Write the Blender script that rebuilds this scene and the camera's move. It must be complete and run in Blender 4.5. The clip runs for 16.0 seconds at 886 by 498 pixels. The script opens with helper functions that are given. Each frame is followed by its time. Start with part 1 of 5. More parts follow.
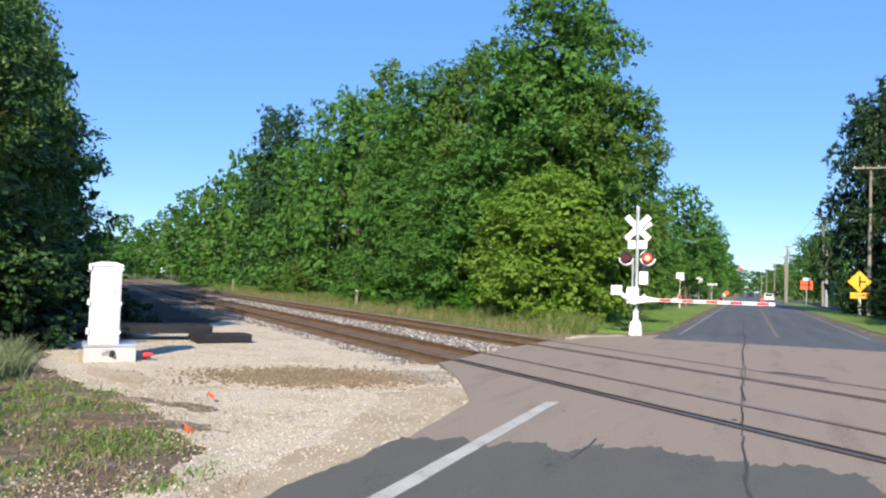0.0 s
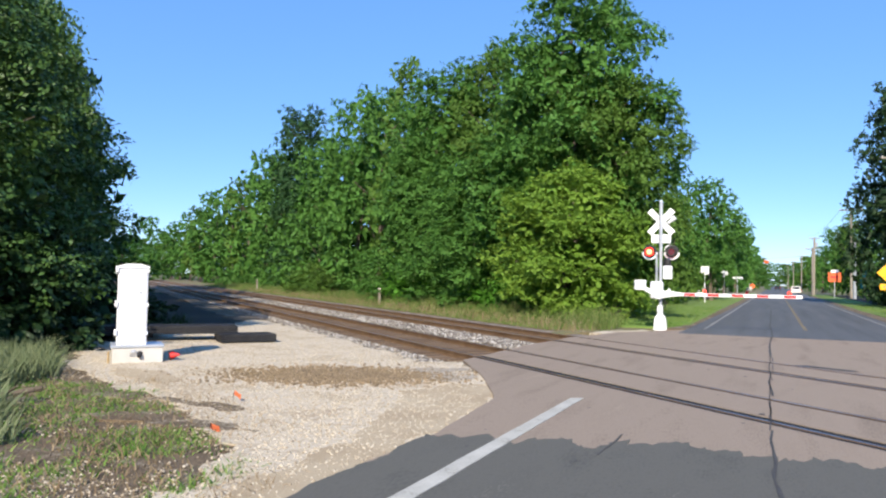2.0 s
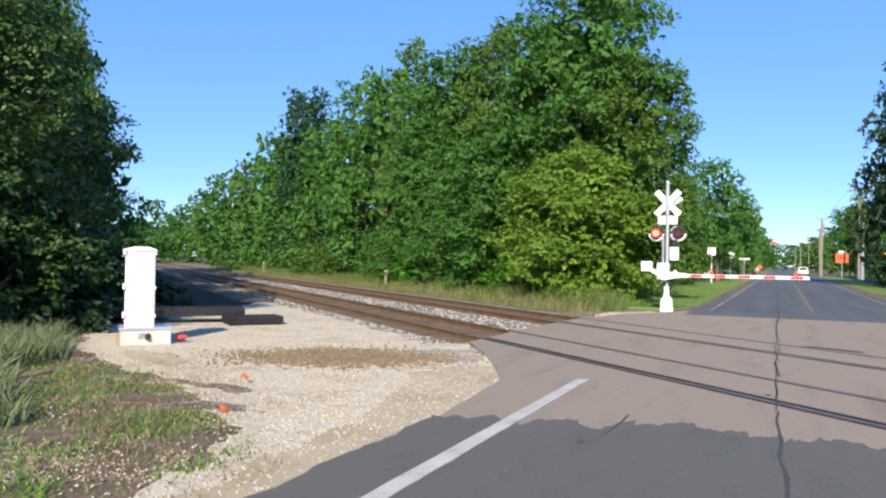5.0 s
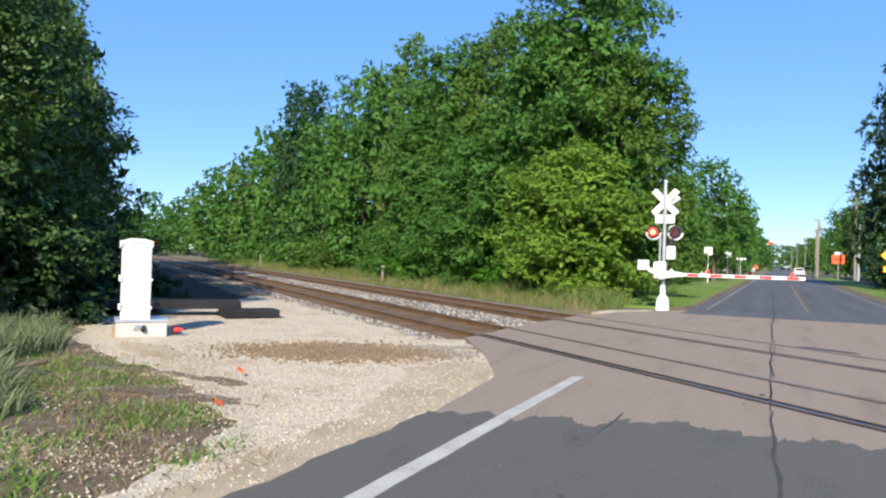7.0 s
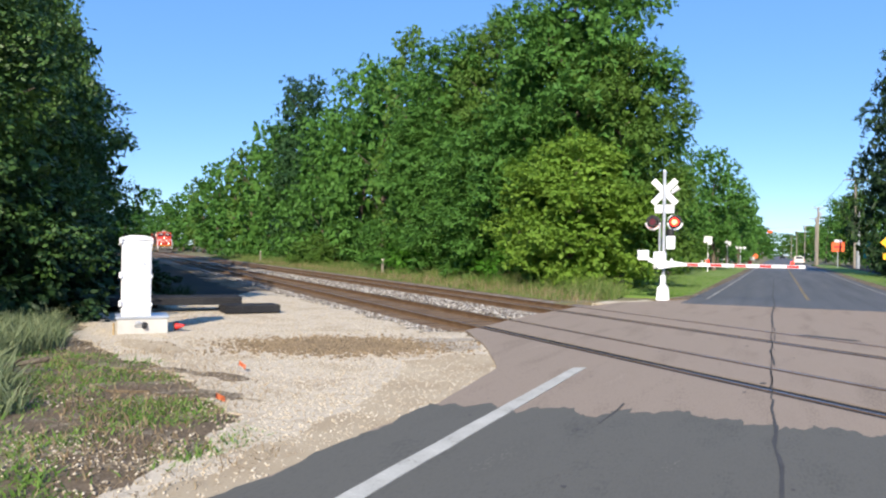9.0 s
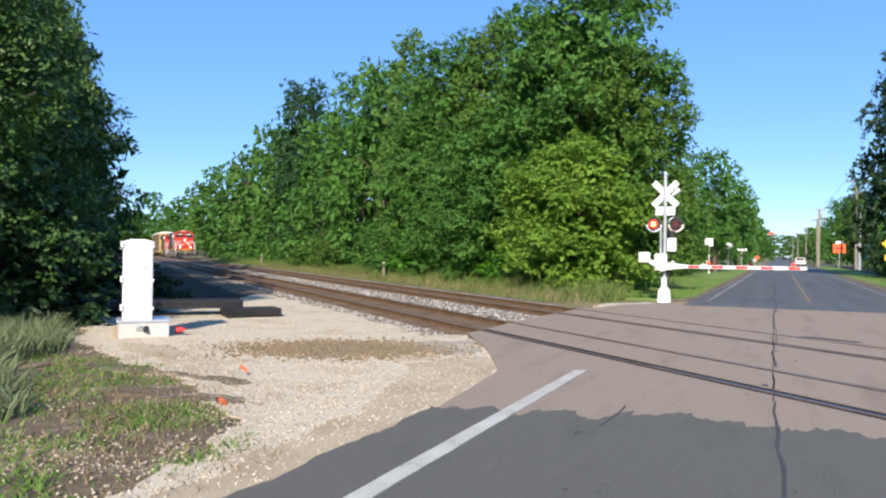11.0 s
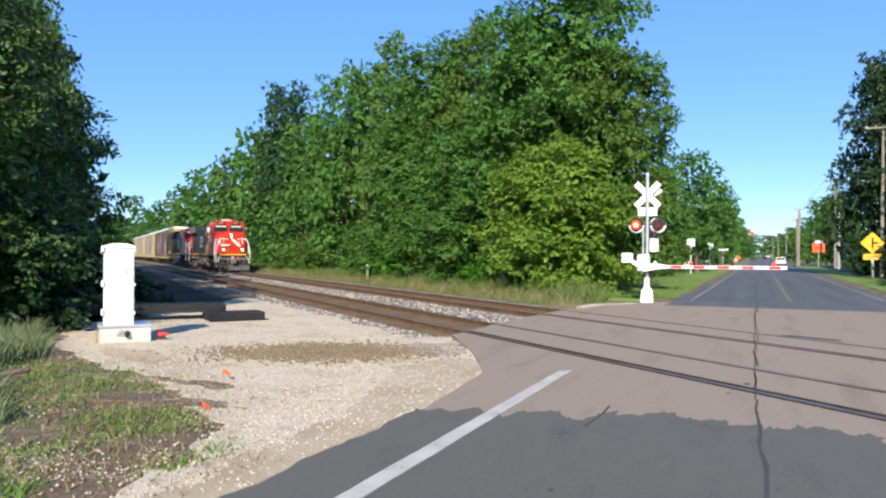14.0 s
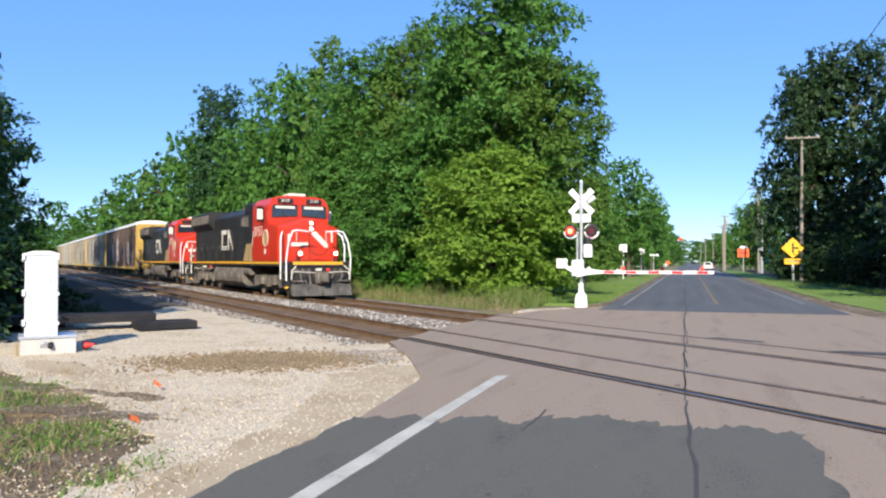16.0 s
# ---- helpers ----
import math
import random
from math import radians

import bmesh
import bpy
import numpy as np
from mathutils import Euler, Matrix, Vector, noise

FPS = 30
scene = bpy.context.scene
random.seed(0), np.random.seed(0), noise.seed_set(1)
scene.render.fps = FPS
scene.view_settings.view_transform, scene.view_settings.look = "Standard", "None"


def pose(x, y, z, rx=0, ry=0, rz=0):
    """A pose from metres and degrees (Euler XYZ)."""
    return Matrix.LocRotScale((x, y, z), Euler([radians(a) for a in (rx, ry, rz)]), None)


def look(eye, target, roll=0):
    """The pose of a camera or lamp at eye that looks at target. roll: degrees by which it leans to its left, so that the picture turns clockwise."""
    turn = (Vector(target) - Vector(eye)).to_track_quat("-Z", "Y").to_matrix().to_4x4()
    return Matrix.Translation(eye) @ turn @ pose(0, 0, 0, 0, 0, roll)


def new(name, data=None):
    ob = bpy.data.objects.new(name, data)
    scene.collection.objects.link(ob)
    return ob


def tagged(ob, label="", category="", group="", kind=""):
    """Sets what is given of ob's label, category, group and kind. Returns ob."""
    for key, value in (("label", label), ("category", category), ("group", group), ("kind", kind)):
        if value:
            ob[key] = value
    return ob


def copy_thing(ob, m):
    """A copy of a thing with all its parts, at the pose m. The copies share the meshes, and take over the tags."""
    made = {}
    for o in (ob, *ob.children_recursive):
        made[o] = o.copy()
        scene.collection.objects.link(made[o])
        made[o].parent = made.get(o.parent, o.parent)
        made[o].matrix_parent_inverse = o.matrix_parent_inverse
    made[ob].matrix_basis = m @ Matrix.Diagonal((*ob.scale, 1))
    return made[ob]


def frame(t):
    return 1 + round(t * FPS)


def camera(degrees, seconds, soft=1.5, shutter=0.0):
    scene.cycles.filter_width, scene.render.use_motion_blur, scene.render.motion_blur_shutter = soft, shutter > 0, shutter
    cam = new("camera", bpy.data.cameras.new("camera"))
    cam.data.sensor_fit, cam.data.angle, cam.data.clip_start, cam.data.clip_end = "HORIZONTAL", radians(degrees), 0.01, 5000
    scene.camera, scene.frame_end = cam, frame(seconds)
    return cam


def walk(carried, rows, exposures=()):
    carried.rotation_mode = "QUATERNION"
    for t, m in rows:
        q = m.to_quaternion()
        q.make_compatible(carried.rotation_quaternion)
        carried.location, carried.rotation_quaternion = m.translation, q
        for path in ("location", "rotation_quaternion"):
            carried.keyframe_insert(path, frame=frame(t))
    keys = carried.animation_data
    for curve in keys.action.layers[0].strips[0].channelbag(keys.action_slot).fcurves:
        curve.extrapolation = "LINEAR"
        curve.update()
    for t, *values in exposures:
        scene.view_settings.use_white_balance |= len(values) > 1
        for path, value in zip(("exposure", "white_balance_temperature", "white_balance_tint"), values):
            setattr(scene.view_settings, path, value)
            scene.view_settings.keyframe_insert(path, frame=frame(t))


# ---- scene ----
cam = camera(61.3, 16.0, soft=2.2)
PATH = [
    (0.0, pose(0, 0, 1.70, 92.54, 0, 22.34) @ pose(0, 0, 0, 0, 0, 1.84)),
    (0.5, pose(0, 0, 1.70, 92.82, 0, 21.72) @ pose(0, 0, 0, 0, 0, 1.69)),
    (1.0, pose(0, 0, 1.70, 93.04, 0, 21.91) @ pose(0, 0, 0, 0, 0, 1.72)),
    (1.5, pose(0, 0, 1.70, 93.00, 0, 23.17) @ pose(0, 0, 0, 0, 0, 1.56)),
    (2.0, pose(0, 0, 1.70, 92.29, 0, 24.02) @ pose(0, 0, 0, 0, 0, 1.05)),
    (2.5, pose(0, 0, 1.70, 91.70, 0, 24.41) @ pose(0, 0, 0, 0, 0, 0.74)),
    (3.0, pose(0, 0, 1.70, 91.40, 0, 24.85) @ pose(0, 0, 0, 0, 0, 0.78)),
    (3.5, pose(0, 0, 1.70, 91.19, 0, 25.06) @ pose(0, 0, 0, 0, 0, 0.15)),
    (4.0, pose(0, 0, 1.70, 91.09, 0, 24.83) @ pose(0, 0, 0, 0, 0, 0.20)),
    (6.5, pose(0, 0, 1.70, 90.70, 0, 24.25) @ pose(0, 0, 0, 0, 0, 1.69)),
    (7.0, pose(0, 0, 1.70, 90.60, 0, 24.23) @ pose(0, 0, 0, 0, 0, 1.64)),
    (7.5, pose(0, 0, 1.70, 90.38, 0, 24.18) @ pose(0, 0, 0, 0, 0, 1.35)),
    (8.0, pose(0, 0, 1.70, 90.14, 0, 24.16) @ pose(0, 0, 0, 0, 0, 1.39)),
    (8.5, pose(0, 0, 1.70, 90.04, 0, 24.13) @ pose(0, 0, 0, 0, 0, 0.98)),
    (9.0, pose(0, 0, 1.70, 90.05, 0, 24.20) @ pose(0, 0, 0, 0, 0, 0.90)),
    (11.5, pose(0, 0, 1.70, 90.32, 0, 24.39) @ pose(0, 0, 0, 0, 0, 0.58)),
    (12.0, pose(0, 0, 1.70, 90.34, 0, 24.49) @ pose(0, 0, 0, 0, 0, 0.46)),
    (12.5, pose(0, 0, 1.70, 90.35, 0, 24.40) @ pose(0, 0, 0, 0, 0, 0.37)),
    (13.0, pose(0, 0, 1.70, 90.35, 0, 24.08) @ pose(0, 0, 0, 0, 0, 0.29)),
    (13.5, pose(0, 0, 1.70, 90.36, 0, 23.46) @ pose(0, 0, 0, 0, 0, 0.33)),
    (14.0, pose(0, 0, 1.70, 90.43, 0, 23.04) @ pose(0, 0, 0, 0, 0, 0.30)),
    (14.5, pose(0, 0, 1.70, 90.51, 0, 22.56) @ pose(0, 0, 0, 0, 0, 0.43)),
    (15.0, pose(0, 0, 1.70, 90.54, 0, 21.62) @ pose(0, 0, 0, 0, 0, 0.11)),
    (15.5, pose(0, 0, 1.70, 90.64, 0, 20.38) @ pose(0, 0, 0, 0, 0, 0.06)),
    (16.0, pose(0, 0, 1.70, 90.93, 0, 18.24) @ pose(0, 0, 0, 0, 0, 0.04)),
]
walk(cam, PATH)

# ---- light ----
SUN_EL, SUN_TO = radians(31), Vector((0.24, -1.0, 0)).normalized()
world = bpy.data.worlds.new("sky")
scene.world = world
world.use_nodes = True
wn = world.node_tree.nodes
sky = wn.new("ShaderNodeTexSky")
sky.sky_type, sky.sun_disc = "NISHITA", False
sky.sun_elevation, sky.sun_rotation = SUN_EL, math.atan2(SUN_TO.x, SUN_TO.y)
sky.air_density, sky.dust_density, sky.ozone_density = 0.7, 0.12, 2.0
rich = wn.new("ShaderNodeHueSaturation")
rich.inputs["Saturation"].default_value = 1.12
world.node_tree.links.new(sky.outputs[0], rich.inputs["Color"])
haze = wn.new("ShaderNodeMixRGB")
haze.inputs[0].default_value, haze.inputs[2].default_value = 0.52, (0.92, 2.42, 5.9, 1)
world.node_tree.links.new(rich.outputs[0], haze.inputs[1])
world.node_tree.links.new(haze.outputs[0], wn["Background"].inputs[0])
wn["Background"].inputs[1].default_value = 0.13
sun = new("sun", bpy.data.lights.new("sun", "SUN"))
sun.data.energy, sun.data.angle, sun.data.color = 5.0, radians(0.5), (1.0, 0.9, 0.75)
sun.matrix_world = look(SUN_TO * 50 + Vector((0, 0, 50 * math.tan(SUN_EL))), (0, 0, 0))
scene.view_settings.exposure = 0.66

# ---- materials ----


def material(name, stops, rough=0.8, metal=0.0, scale=8.0, fine=60.0, bump=0.3, dist=0.02, island=0.0, per_object=0.0, coat=0.0,
             through_leaf=0.0, detail=6.0, stretch=(1, 1, 1), spec=0.4):
    """A surface whose colour runs through stops (two or more colours) by noise at two scales, with relief."""
    m = bpy.data.materials.new(name)
    m.use_nodes = True
    nt = m.node_tree
    n, l = nt.nodes, nt.links
    b = n["Principled BSDF"]
    b.inputs["Roughness"].default_value, b.inputs["Metallic"].default_value = rough, metal
    b.inputs["Coat Weight"].default_value = coat
    b.inputs["Specular IOR Level"].default_value = spec
    geo = n.new("ShaderNodeNewGeometry")
    tc = n.new("ShaderNodeTexCoord")
    mp = n.new("ShaderNodeMapping")
    mp.inputs["Scale"].default_value = stretch
    l.new(tc.outputs["Object"], mp.inputs["Vector"])
    big, small = n.new("ShaderNodeTexNoise"), n.new("ShaderNodeTexNoise")
    big.inputs["Scale"].default_value, small.inputs["Scale"].default_value = scale, fine
    big.inputs["Detail"].default_value = detail
    small.inputs["Detail"].default_value = 3
    for k in (big, small):
        l.new(mp.outputs[0], k.inputs["Vector"])
    mix = n.new("ShaderNodeMix")
    mix.inputs[0].default_value = 0.4
    l.new(big.outputs[0], mix.inputs[2])
    l.new(small.outputs[0], mix.inputs[3])
    value = mix.outputs[0]
    for amount, source in ((island, geo.outputs["Random Per Island"]), (per_object, None)):
        if amount:
            if source is None:
                source = n.new("ShaderNodeObjectInfo").outputs["Random"]
            mm = n.new("ShaderNodeMix")
            mm.inputs[0].default_value = amount
            l.new(value, mm.inputs[2])
            l.new(source, mm.inputs[3])
            value = mm.outputs[0]
    ramp = n.new("ShaderNodeValToRGB")
    el = ramp.color_ramp.elements
    lo, hi = (0.3, 0.7) if not (island or per_object) else (0.15, 0.85)
    for i, c in enumerate(stops):
        p = lo + (hi - lo) * i / max(1, len(stops) - 1)
        e = el[i] if i < 2 else el.new(p)
        e.position, e.color = p, (*c, 1)
    l.new(value, ramp.inputs[0])
    l.new(ramp.outputs[0], b.inputs["Base Color"])
    if bump:
        bp = n.new("ShaderNodeBump")
        bp.inputs["Strength"].default_value, bp.inputs["Distance"].default_value = bump, dist
        l.new(mix.outputs[0], bp.inputs["Height"])
        l.new(bp.outputs[0], b.inputs["Normal"])
    if through_leaf:
        t = n.new("ShaderNodeBsdfTranslucent")
        l.new(ramp.outputs[0], t.inputs[0])
        ms = n.new("ShaderNodeMixShader")
        ms.inputs[0].default_value = through_leaf
        l.new(b.outputs[0], ms.inputs[1])
        l.new(t.outputs[0], ms.inputs[2])
        l.new(ms.outputs[0], n["Material Output"].inputs[0])
    return m


def glow(name, colour, strength):
    m = bpy.data.materials.new(name)
    m.use_nodes = True
    b = m.node_tree.nodes["Principled BSDF"]
    b.inputs["Base Color"].default_value = (*colour, 1)
    b.inputs["Emission Color"].default_value = (*colour, 1)
    b.inputs["Emission Strength"].default_value = strength
    return m


SOIL = material("soil and dry grass", [(0.10, 0.075, 0.045), (0.2, 0.16, 0.09), (0.13, 0.14, 0.055), (0.24, 0.2, 0.13)], 0.95, scale=0.9, fine=14, bump=0.6, dist=0.05)
LAWN = material("mown lawn", [(0.085, 0.15, 0.028), (0.14, 0.22, 0.04), (0.2, 0.25, 0.07)], 0.95, scale=0.6, fine=40, bump=0.5, dist=0.04)
VERGE = material("stony brown verge", [(0.06, 0.04, 0.025), (0.17, 0.125, 0.08), (0.09, 0.062, 0.036), (0.3, 0.25, 0.18), (0.12, 0.085, 0.047)], 0.95, scale=1.5, fine=22, bump=0.8, dist=0.04)
GRAVEL = material("pale gravel", [(0.27, 0.2, 0.125), (0.41, 0.335, 0.24), (0.55, 0.48, 0.375), (0.36, 0.285, 0.19), (0.52, 0.45, 0.34)], 0.95, scale=0.7, fine=20, bump=0.7, dist=0.03, detail=8)
SAND = material("tan sandy gravel", [(0.3, 0.225, 0.14), (0.4, 0.32, 0.215), (0.46, 0.385, 0.275)], 0.95, scale=0.9, fine=45, bump=0.5, dist=0.02)
GREYGRAVEL = material("grey gravel", [(0.22, 0.185, 0.14), (0.33, 0.285, 0.225), (0.45, 0.4, 0.325)], 0.95, scale=1.8, fine=30, bump=0.8, dist=0.03)
FLAG = material("faded orange flag", [(0.75, 0.2, 0.08), (0.85, 0.28, 0.12)], 0.7, scale=4, fine=40, bump=0)
OILY = material("oil-soaked brown gravel", [(0.12, 0.085, 0.048), (0.2, 0.145, 0.085), (0.29, 0.215, 0.135)], 0.9, scale=1.6, fine=24, bump=0, island=0.5)
PEBBLE = material("pebbles", [(0.27, 0.215, 0.15), (0.4, 0.335, 0.25), (0.55, 0.485, 0.385), (0.37, 0.3, 0.215)], 0.9, scale=3, fine=40, bump=0, island=0.7)
STONE = material("ballast stones", [(0.06, 0.052, 0.047), (0.17, 0.147, 0.125), (0.26, 0.232, 0.2), (0.5, 0.475, 0.44)], 0.85, scale=3, fine=40, bump=0, island=0.75)
BALLAST = material("ballast bed", [(0.07, 0.055, 0.045), (0.2, 0.16, 0.13), (0.33, 0.3, 0.27)], 0.95, scale=1.4, fine=22, bump=1.0, dist=0.05)
RUSTY = material("brown ballast by the rails", [(0.085, 0.05, 0.027), (0.18, 0.112, 0.062), (0.28, 0.195, 0.12)], 0.95, scale=1.5, fine=26, bump=1.0, dist=0.04)
RAIL = material("rusty rail steel", [(0.1, 0.058, 0.032), (0.17, 0.105, 0.06), (0.23, 0.155, 0.095)], 0.7, 0.3, scale=3, fine=50, bump=0.2)
RAILHEAD = material("worn rail head", [(0.2, 0.18, 0.17), (0.32, 0.31, 0.3)], 0.35, 0.9, scale=2, fine=40, bump=0.05)
TIE = material("creosoted wooden tie", [(0.045, 0.03, 0.02), (0.1, 0.065, 0.04), (0.15, 0.105, 0.07)], 0.9, scale=2, fine=30, bump=0.7, stretch=(1, 6, 6), per_object=0.3)
RUBBER = material("rubber flangeway filler", [(0.01, 0.01, 0.012), (0.022, 0.022, 0.025), (0.04, 0.038, 0.038)], 0.85, scale=2.2, fine=24, bump=0.3, spec=0.2)
SHADE_SOIL = material("soil blackened for shade", [(0.012, 0.011, 0.01), (0.025, 0.022, 0.018), (0.04, 0.034, 0.026)], 0.95, scale=1.2, fine=20, bump=0.7, dist=0.04)
WORNLINE = material("faded white road paint", [(0.12, 0.12, 0.12), (0.24, 0.235, 0.23), (0.36, 0.355, 0.34)], 0.85, scale=1.5, fine=60, bump=0.2, dist=0.003)
OLDROAD = material("worn pinkish asphalt", [(0.165, 0.126, 0.094), (0.225, 0.174, 0.131), (0.274, 0.214, 0.164), (0.245, 0.19, 0.144), (0.36, 0.288, 0.222)], 0.9, scale=1.1, fine=26, bump=0.6, dist=0.008, stretch=(2.0, 0.3, 1), detail=9)
ASPHALT = material("dark grey asphalt", [(0.058, 0.056, 0.05), (0.086, 0.083, 0.072), (0.106, 0.101, 0.087), (0.092, 0.088, 0.076), (0.155, 0.145, 0.123)], 0.88, scale=1.3, fine=26, bump=0.6, dist=0.008, stretch=(1.6, 0.45, 1), detail=9)
FARROAD = material("dark road asphalt", [(0.045, 0.048, 0.052), (0.08, 0.085, 0.09), (0.1, 0.104, 0.11), (0.14, 0.142, 0.148)], 0.8, scale=0.7, fine=30, bump=0.4, dist=0.006, stretch=(2.2, 0.1, 1), detail=8)
TAR_AND_SHADOW = material("tar seal and shadow streak", [(0.04, 0.038, 0.037), (0.07, 0.067, 0.065)], 0.8, scale=3, fine=60, bump=0.3)
PAINT = material("worn white road paint", [(0.17, 0.16, 0.14), (0.4, 0.385, 0.34), (0.45, 0.435, 0.39), (0.52, 0.505, 0.45)], 0.85, scale=2.5, fine=40, bump=0.3, dist=0.004, detail=9)
YELLOW_LINE = material("worn yellow road paint", [(0.1, 0.095, 0.085), (0.2, 0.155, 0.085), (0.3, 0.215, 0.1)], 0.8, scale=1.2, fine=60, bump=0.2, dist=0.003)
CONCRETE = material("pale concrete", [(0.4, 0.38, 0.35), (0.55, 0.53, 0.5)], 0.9, scale=3, fine=50, bump=0.4, dist=0.01)
WHITE = material("white enamel", [(0.72, 0.73, 0.76), (0.8, 0.8, 0.82)], 0.35, scale=2, fine=30, bump=0.03)
ALU = material("bare aluminium", [(0.42, 0.44, 0.48), (0.6, 0.62, 0.65)], 0.4, 0.6, scale=2, fine=40, bump=0.05)
DARKMETAL = material("black painted metal", [(0.012, 0.012, 0.014), (0.03, 0.03, 0.032)], 0.5, scale=4, fine=40, bump=0.05)
SIGN_RED = material("red sheeting", [(0.55, 0.02, 0.02), (0.65, 0.04, 0.035)], 0.5, scale=4, fine=40, bump=0)
DARKLENS = material("unlit red lens", [(0.07, 0.003, 0.005), (0.11, 0.006, 0.008)], 0.15, scale=4, fine=40, bump=0, coat=0.5)
LITLENS = glow("lit red lens", (1.0, 0.04, 0.02), 1.3)
LITCORE = glow("lit lamp core", (1.0, 0.36, 0.12), 2.6)
HEADLIGHT = glow("lit headlight", (1.0, 0.88, 0.68), 6.0)
ORANGE = material("orange fluorescent", [(0.7, 0.1, 0.03), (0.8, 0.15, 0.04)], 0.6, scale=4, fine=40, bump=0)
SIGN_YELLOW = material("yellow sign sheeting", [(0.8, 0.42, 0.01), (0.86, 0.48, 0.02)], 0.5, scale=4, fine=40, bump=0)
TEAL = material("teal sign face", [(0.03, 0.22, 0.18), (0.05, 0.28, 0.23)], 0.5, scale=4, fine=40, bump=0)
POLEWOOD = material("weathered pole wood", [(0.16, 0.135, 0.11), (0.27, 0.235, 0.195), (0.36, 0.32, 0.27)], 0.9, scale=2, fine=24, bump=0.4, stretch=(4, 4, 0.4))
BARK = material("bark", [(0.05, 0.038, 0.028), (0.12, 0.095, 0.07), (0.17, 0.14, 0.11)], 0.95, scale=3, fine=18, bump=1.0, dist=0.04, stretch=(2, 2, 0.4))
LEAF = material("maple leaves", [(0.037, 0.095, 0.017), (0.061, 0.157, 0.028), (0.095, 0.22, 0.04), (0.138, 0.275, 0.056)], 0.6, scale=0.3, fine=1.6, bump=0, island=0.12, through_leaf=0.3, spec=0.2)
LEAF_OLIVE = material("olive green leaves", [(0.046, 0.095, 0.015), (0.074, 0.15, 0.024), (0.108, 0.2, 0.034), (0.15, 0.245, 0.05)], 0.6, scale=0.3, fine=1.6, bump=0, island=0.12, through_leaf=0.3, spec=0.2)
LEAF_DEEP = material("deep bluish green leaves", [(0.014, 0.042, 0.014), (0.026, 0.072, 0.022), (0.042, 0.105, 0.032), (0.065, 0.14, 0.045)], 0.6, scale=0.3, fine=1.6, bump=0, island=0.3, through_leaf=0.2, spec=0.25)
LEAF_LIGHT = material("yellow-green leaves", [(0.085, 0.165, 0.018), (0.135, 0.25, 0.03), (0.19, 0.315, 0.04), (0.26, 0.33, 0.06)], 0.6, scale=0.5, fine=2, bump=0, island=0.2, through_leaf=0.35, spec=0.25)
LEAF_FRESH = material("fresh green sapling leaves", [(0.05, 0.15, 0.015), (0.085, 0.25, 0.022), (0.13, 0.35, 0.035)], 0.6, scale=0.8, fine=3, bump=0, island=0.35, through_leaf=0.4, spec=0.25)
LEAF_SHADE_DARK = material("green leaves darkened for shade", [(0.018, 0.045, 0.009), (0.036, 0.082, 0.017), (0.07, 0.14, 0.032), (0.135, 0.225, 0.06)], 0.5, scale=0.6, fine=2, bump=0, island=0.2, through_leaf=0.15, spec=0.3)
LEAF_SHADE_BLACK = material("leaves blackened for shade", [(0.007, 0.018, 0.006), (0.014, 0.036, 0.011), (0.025, 0.06, 0.016), (0.045, 0.09, 0.026)], 0.55, scale=0.4, fine=2, bump=0, island=0.4, through_leaf=0.12, spec=0.3)
BLADE = material("grass blades", [(0.05, 0.1, 0.018), (0.1, 0.17, 0.03), (0.17, 0.21, 0.06), (0.28, 0.25, 0.12)], 0.8, scale=0.7, fine=4, bump=0, island=0.5, through_leaf=0.3)
WEED = material("weed leaves", [(0.05, 0.11, 0.016), (0.095, 0.19, 0.028), (0.15, 0.26, 0.045), (0.24, 0.28, 0.09)], 0.7, scale=1, fine=6, bump=0, island=0.5, through_leaf=0.3)
DRY = material("dry stalks", [(0.12, 0.08, 0.042), (0.22, 0.16, 0.09), (0.33, 0.26, 0.16)], 0.9, scale=1, fine=6, bump=0, island=0.6)
SAGE = material("grey-green weeds", [(0.07, 0.1, 0.042), (0.155, 0.195, 0.09), (0.26, 0.295, 0.16)], 0.8, scale=1, fine=6, bump=0, island=0.55, through_leaf=0.25)
RED = material("red locomotive paint", [(0.43, 0.02, 0.007), (0.52, 0.033, 0.011), (0.5, 0.045, 0.025)], 0.38, scale=0.8, fine=20, bump=0.03, coat=0.15)
BLACK = material("black locomotive paint, dusty", [(0.01, 0.01, 0.012), (0.022, 0.021, 0.021), (0.035, 0.032, 0.03)], 0.5, scale=0.6, fine=12, bump=0.04)
PLOWSTEEL = material("dark scraped plough steel", [(0.03, 0.029, 0.028), (0.075, 0.07, 0.066), (0.14, 0.13, 0.12)], 0.7, scale=2.5, fine=20, bump=0.3, stretch=(1, 1, 0.5))
GRIME = material("dusty grey running gear", [(0.045, 0.04, 0.035), (0.14, 0.124, 0.106), (0.27, 0.24, 0.205)], 0.85, scale=2, fine=20, bump=0.3)
CREAM = material("off-white vehicle paint", [(0.6, 0.56, 0.48), (0.74, 0.7, 0.62)], 0.5, scale=1, fine=20, bump=0.03)
STRIPE = material("yellow reflective stripe", [(0.62, 0.32, 0.02), (0.75, 0.42, 0.04)], 0.5, scale=2, fine=30, bump=0)
TAN = material("tan kraft panel", [(0.32, 0.22, 0.1), (0.42, 0.3, 0.15)], 0.6, scale=2, fine=30, bump=0)
GLASS = material("dark cab glass", [(0.012, 0.018, 0.03), (0.03, 0.045, 0.07)], 0.06, scale=1, fine=6, bump=0, spec=0.8)
RACK_YELLOW = material("faded yellow steel", [(0.36, 0.22, 0.05), (0.52, 0.34, 0.08), (0.45, 0.33, 0.17)], 0.6, scale=0.8, fine=14, bump=0.08)
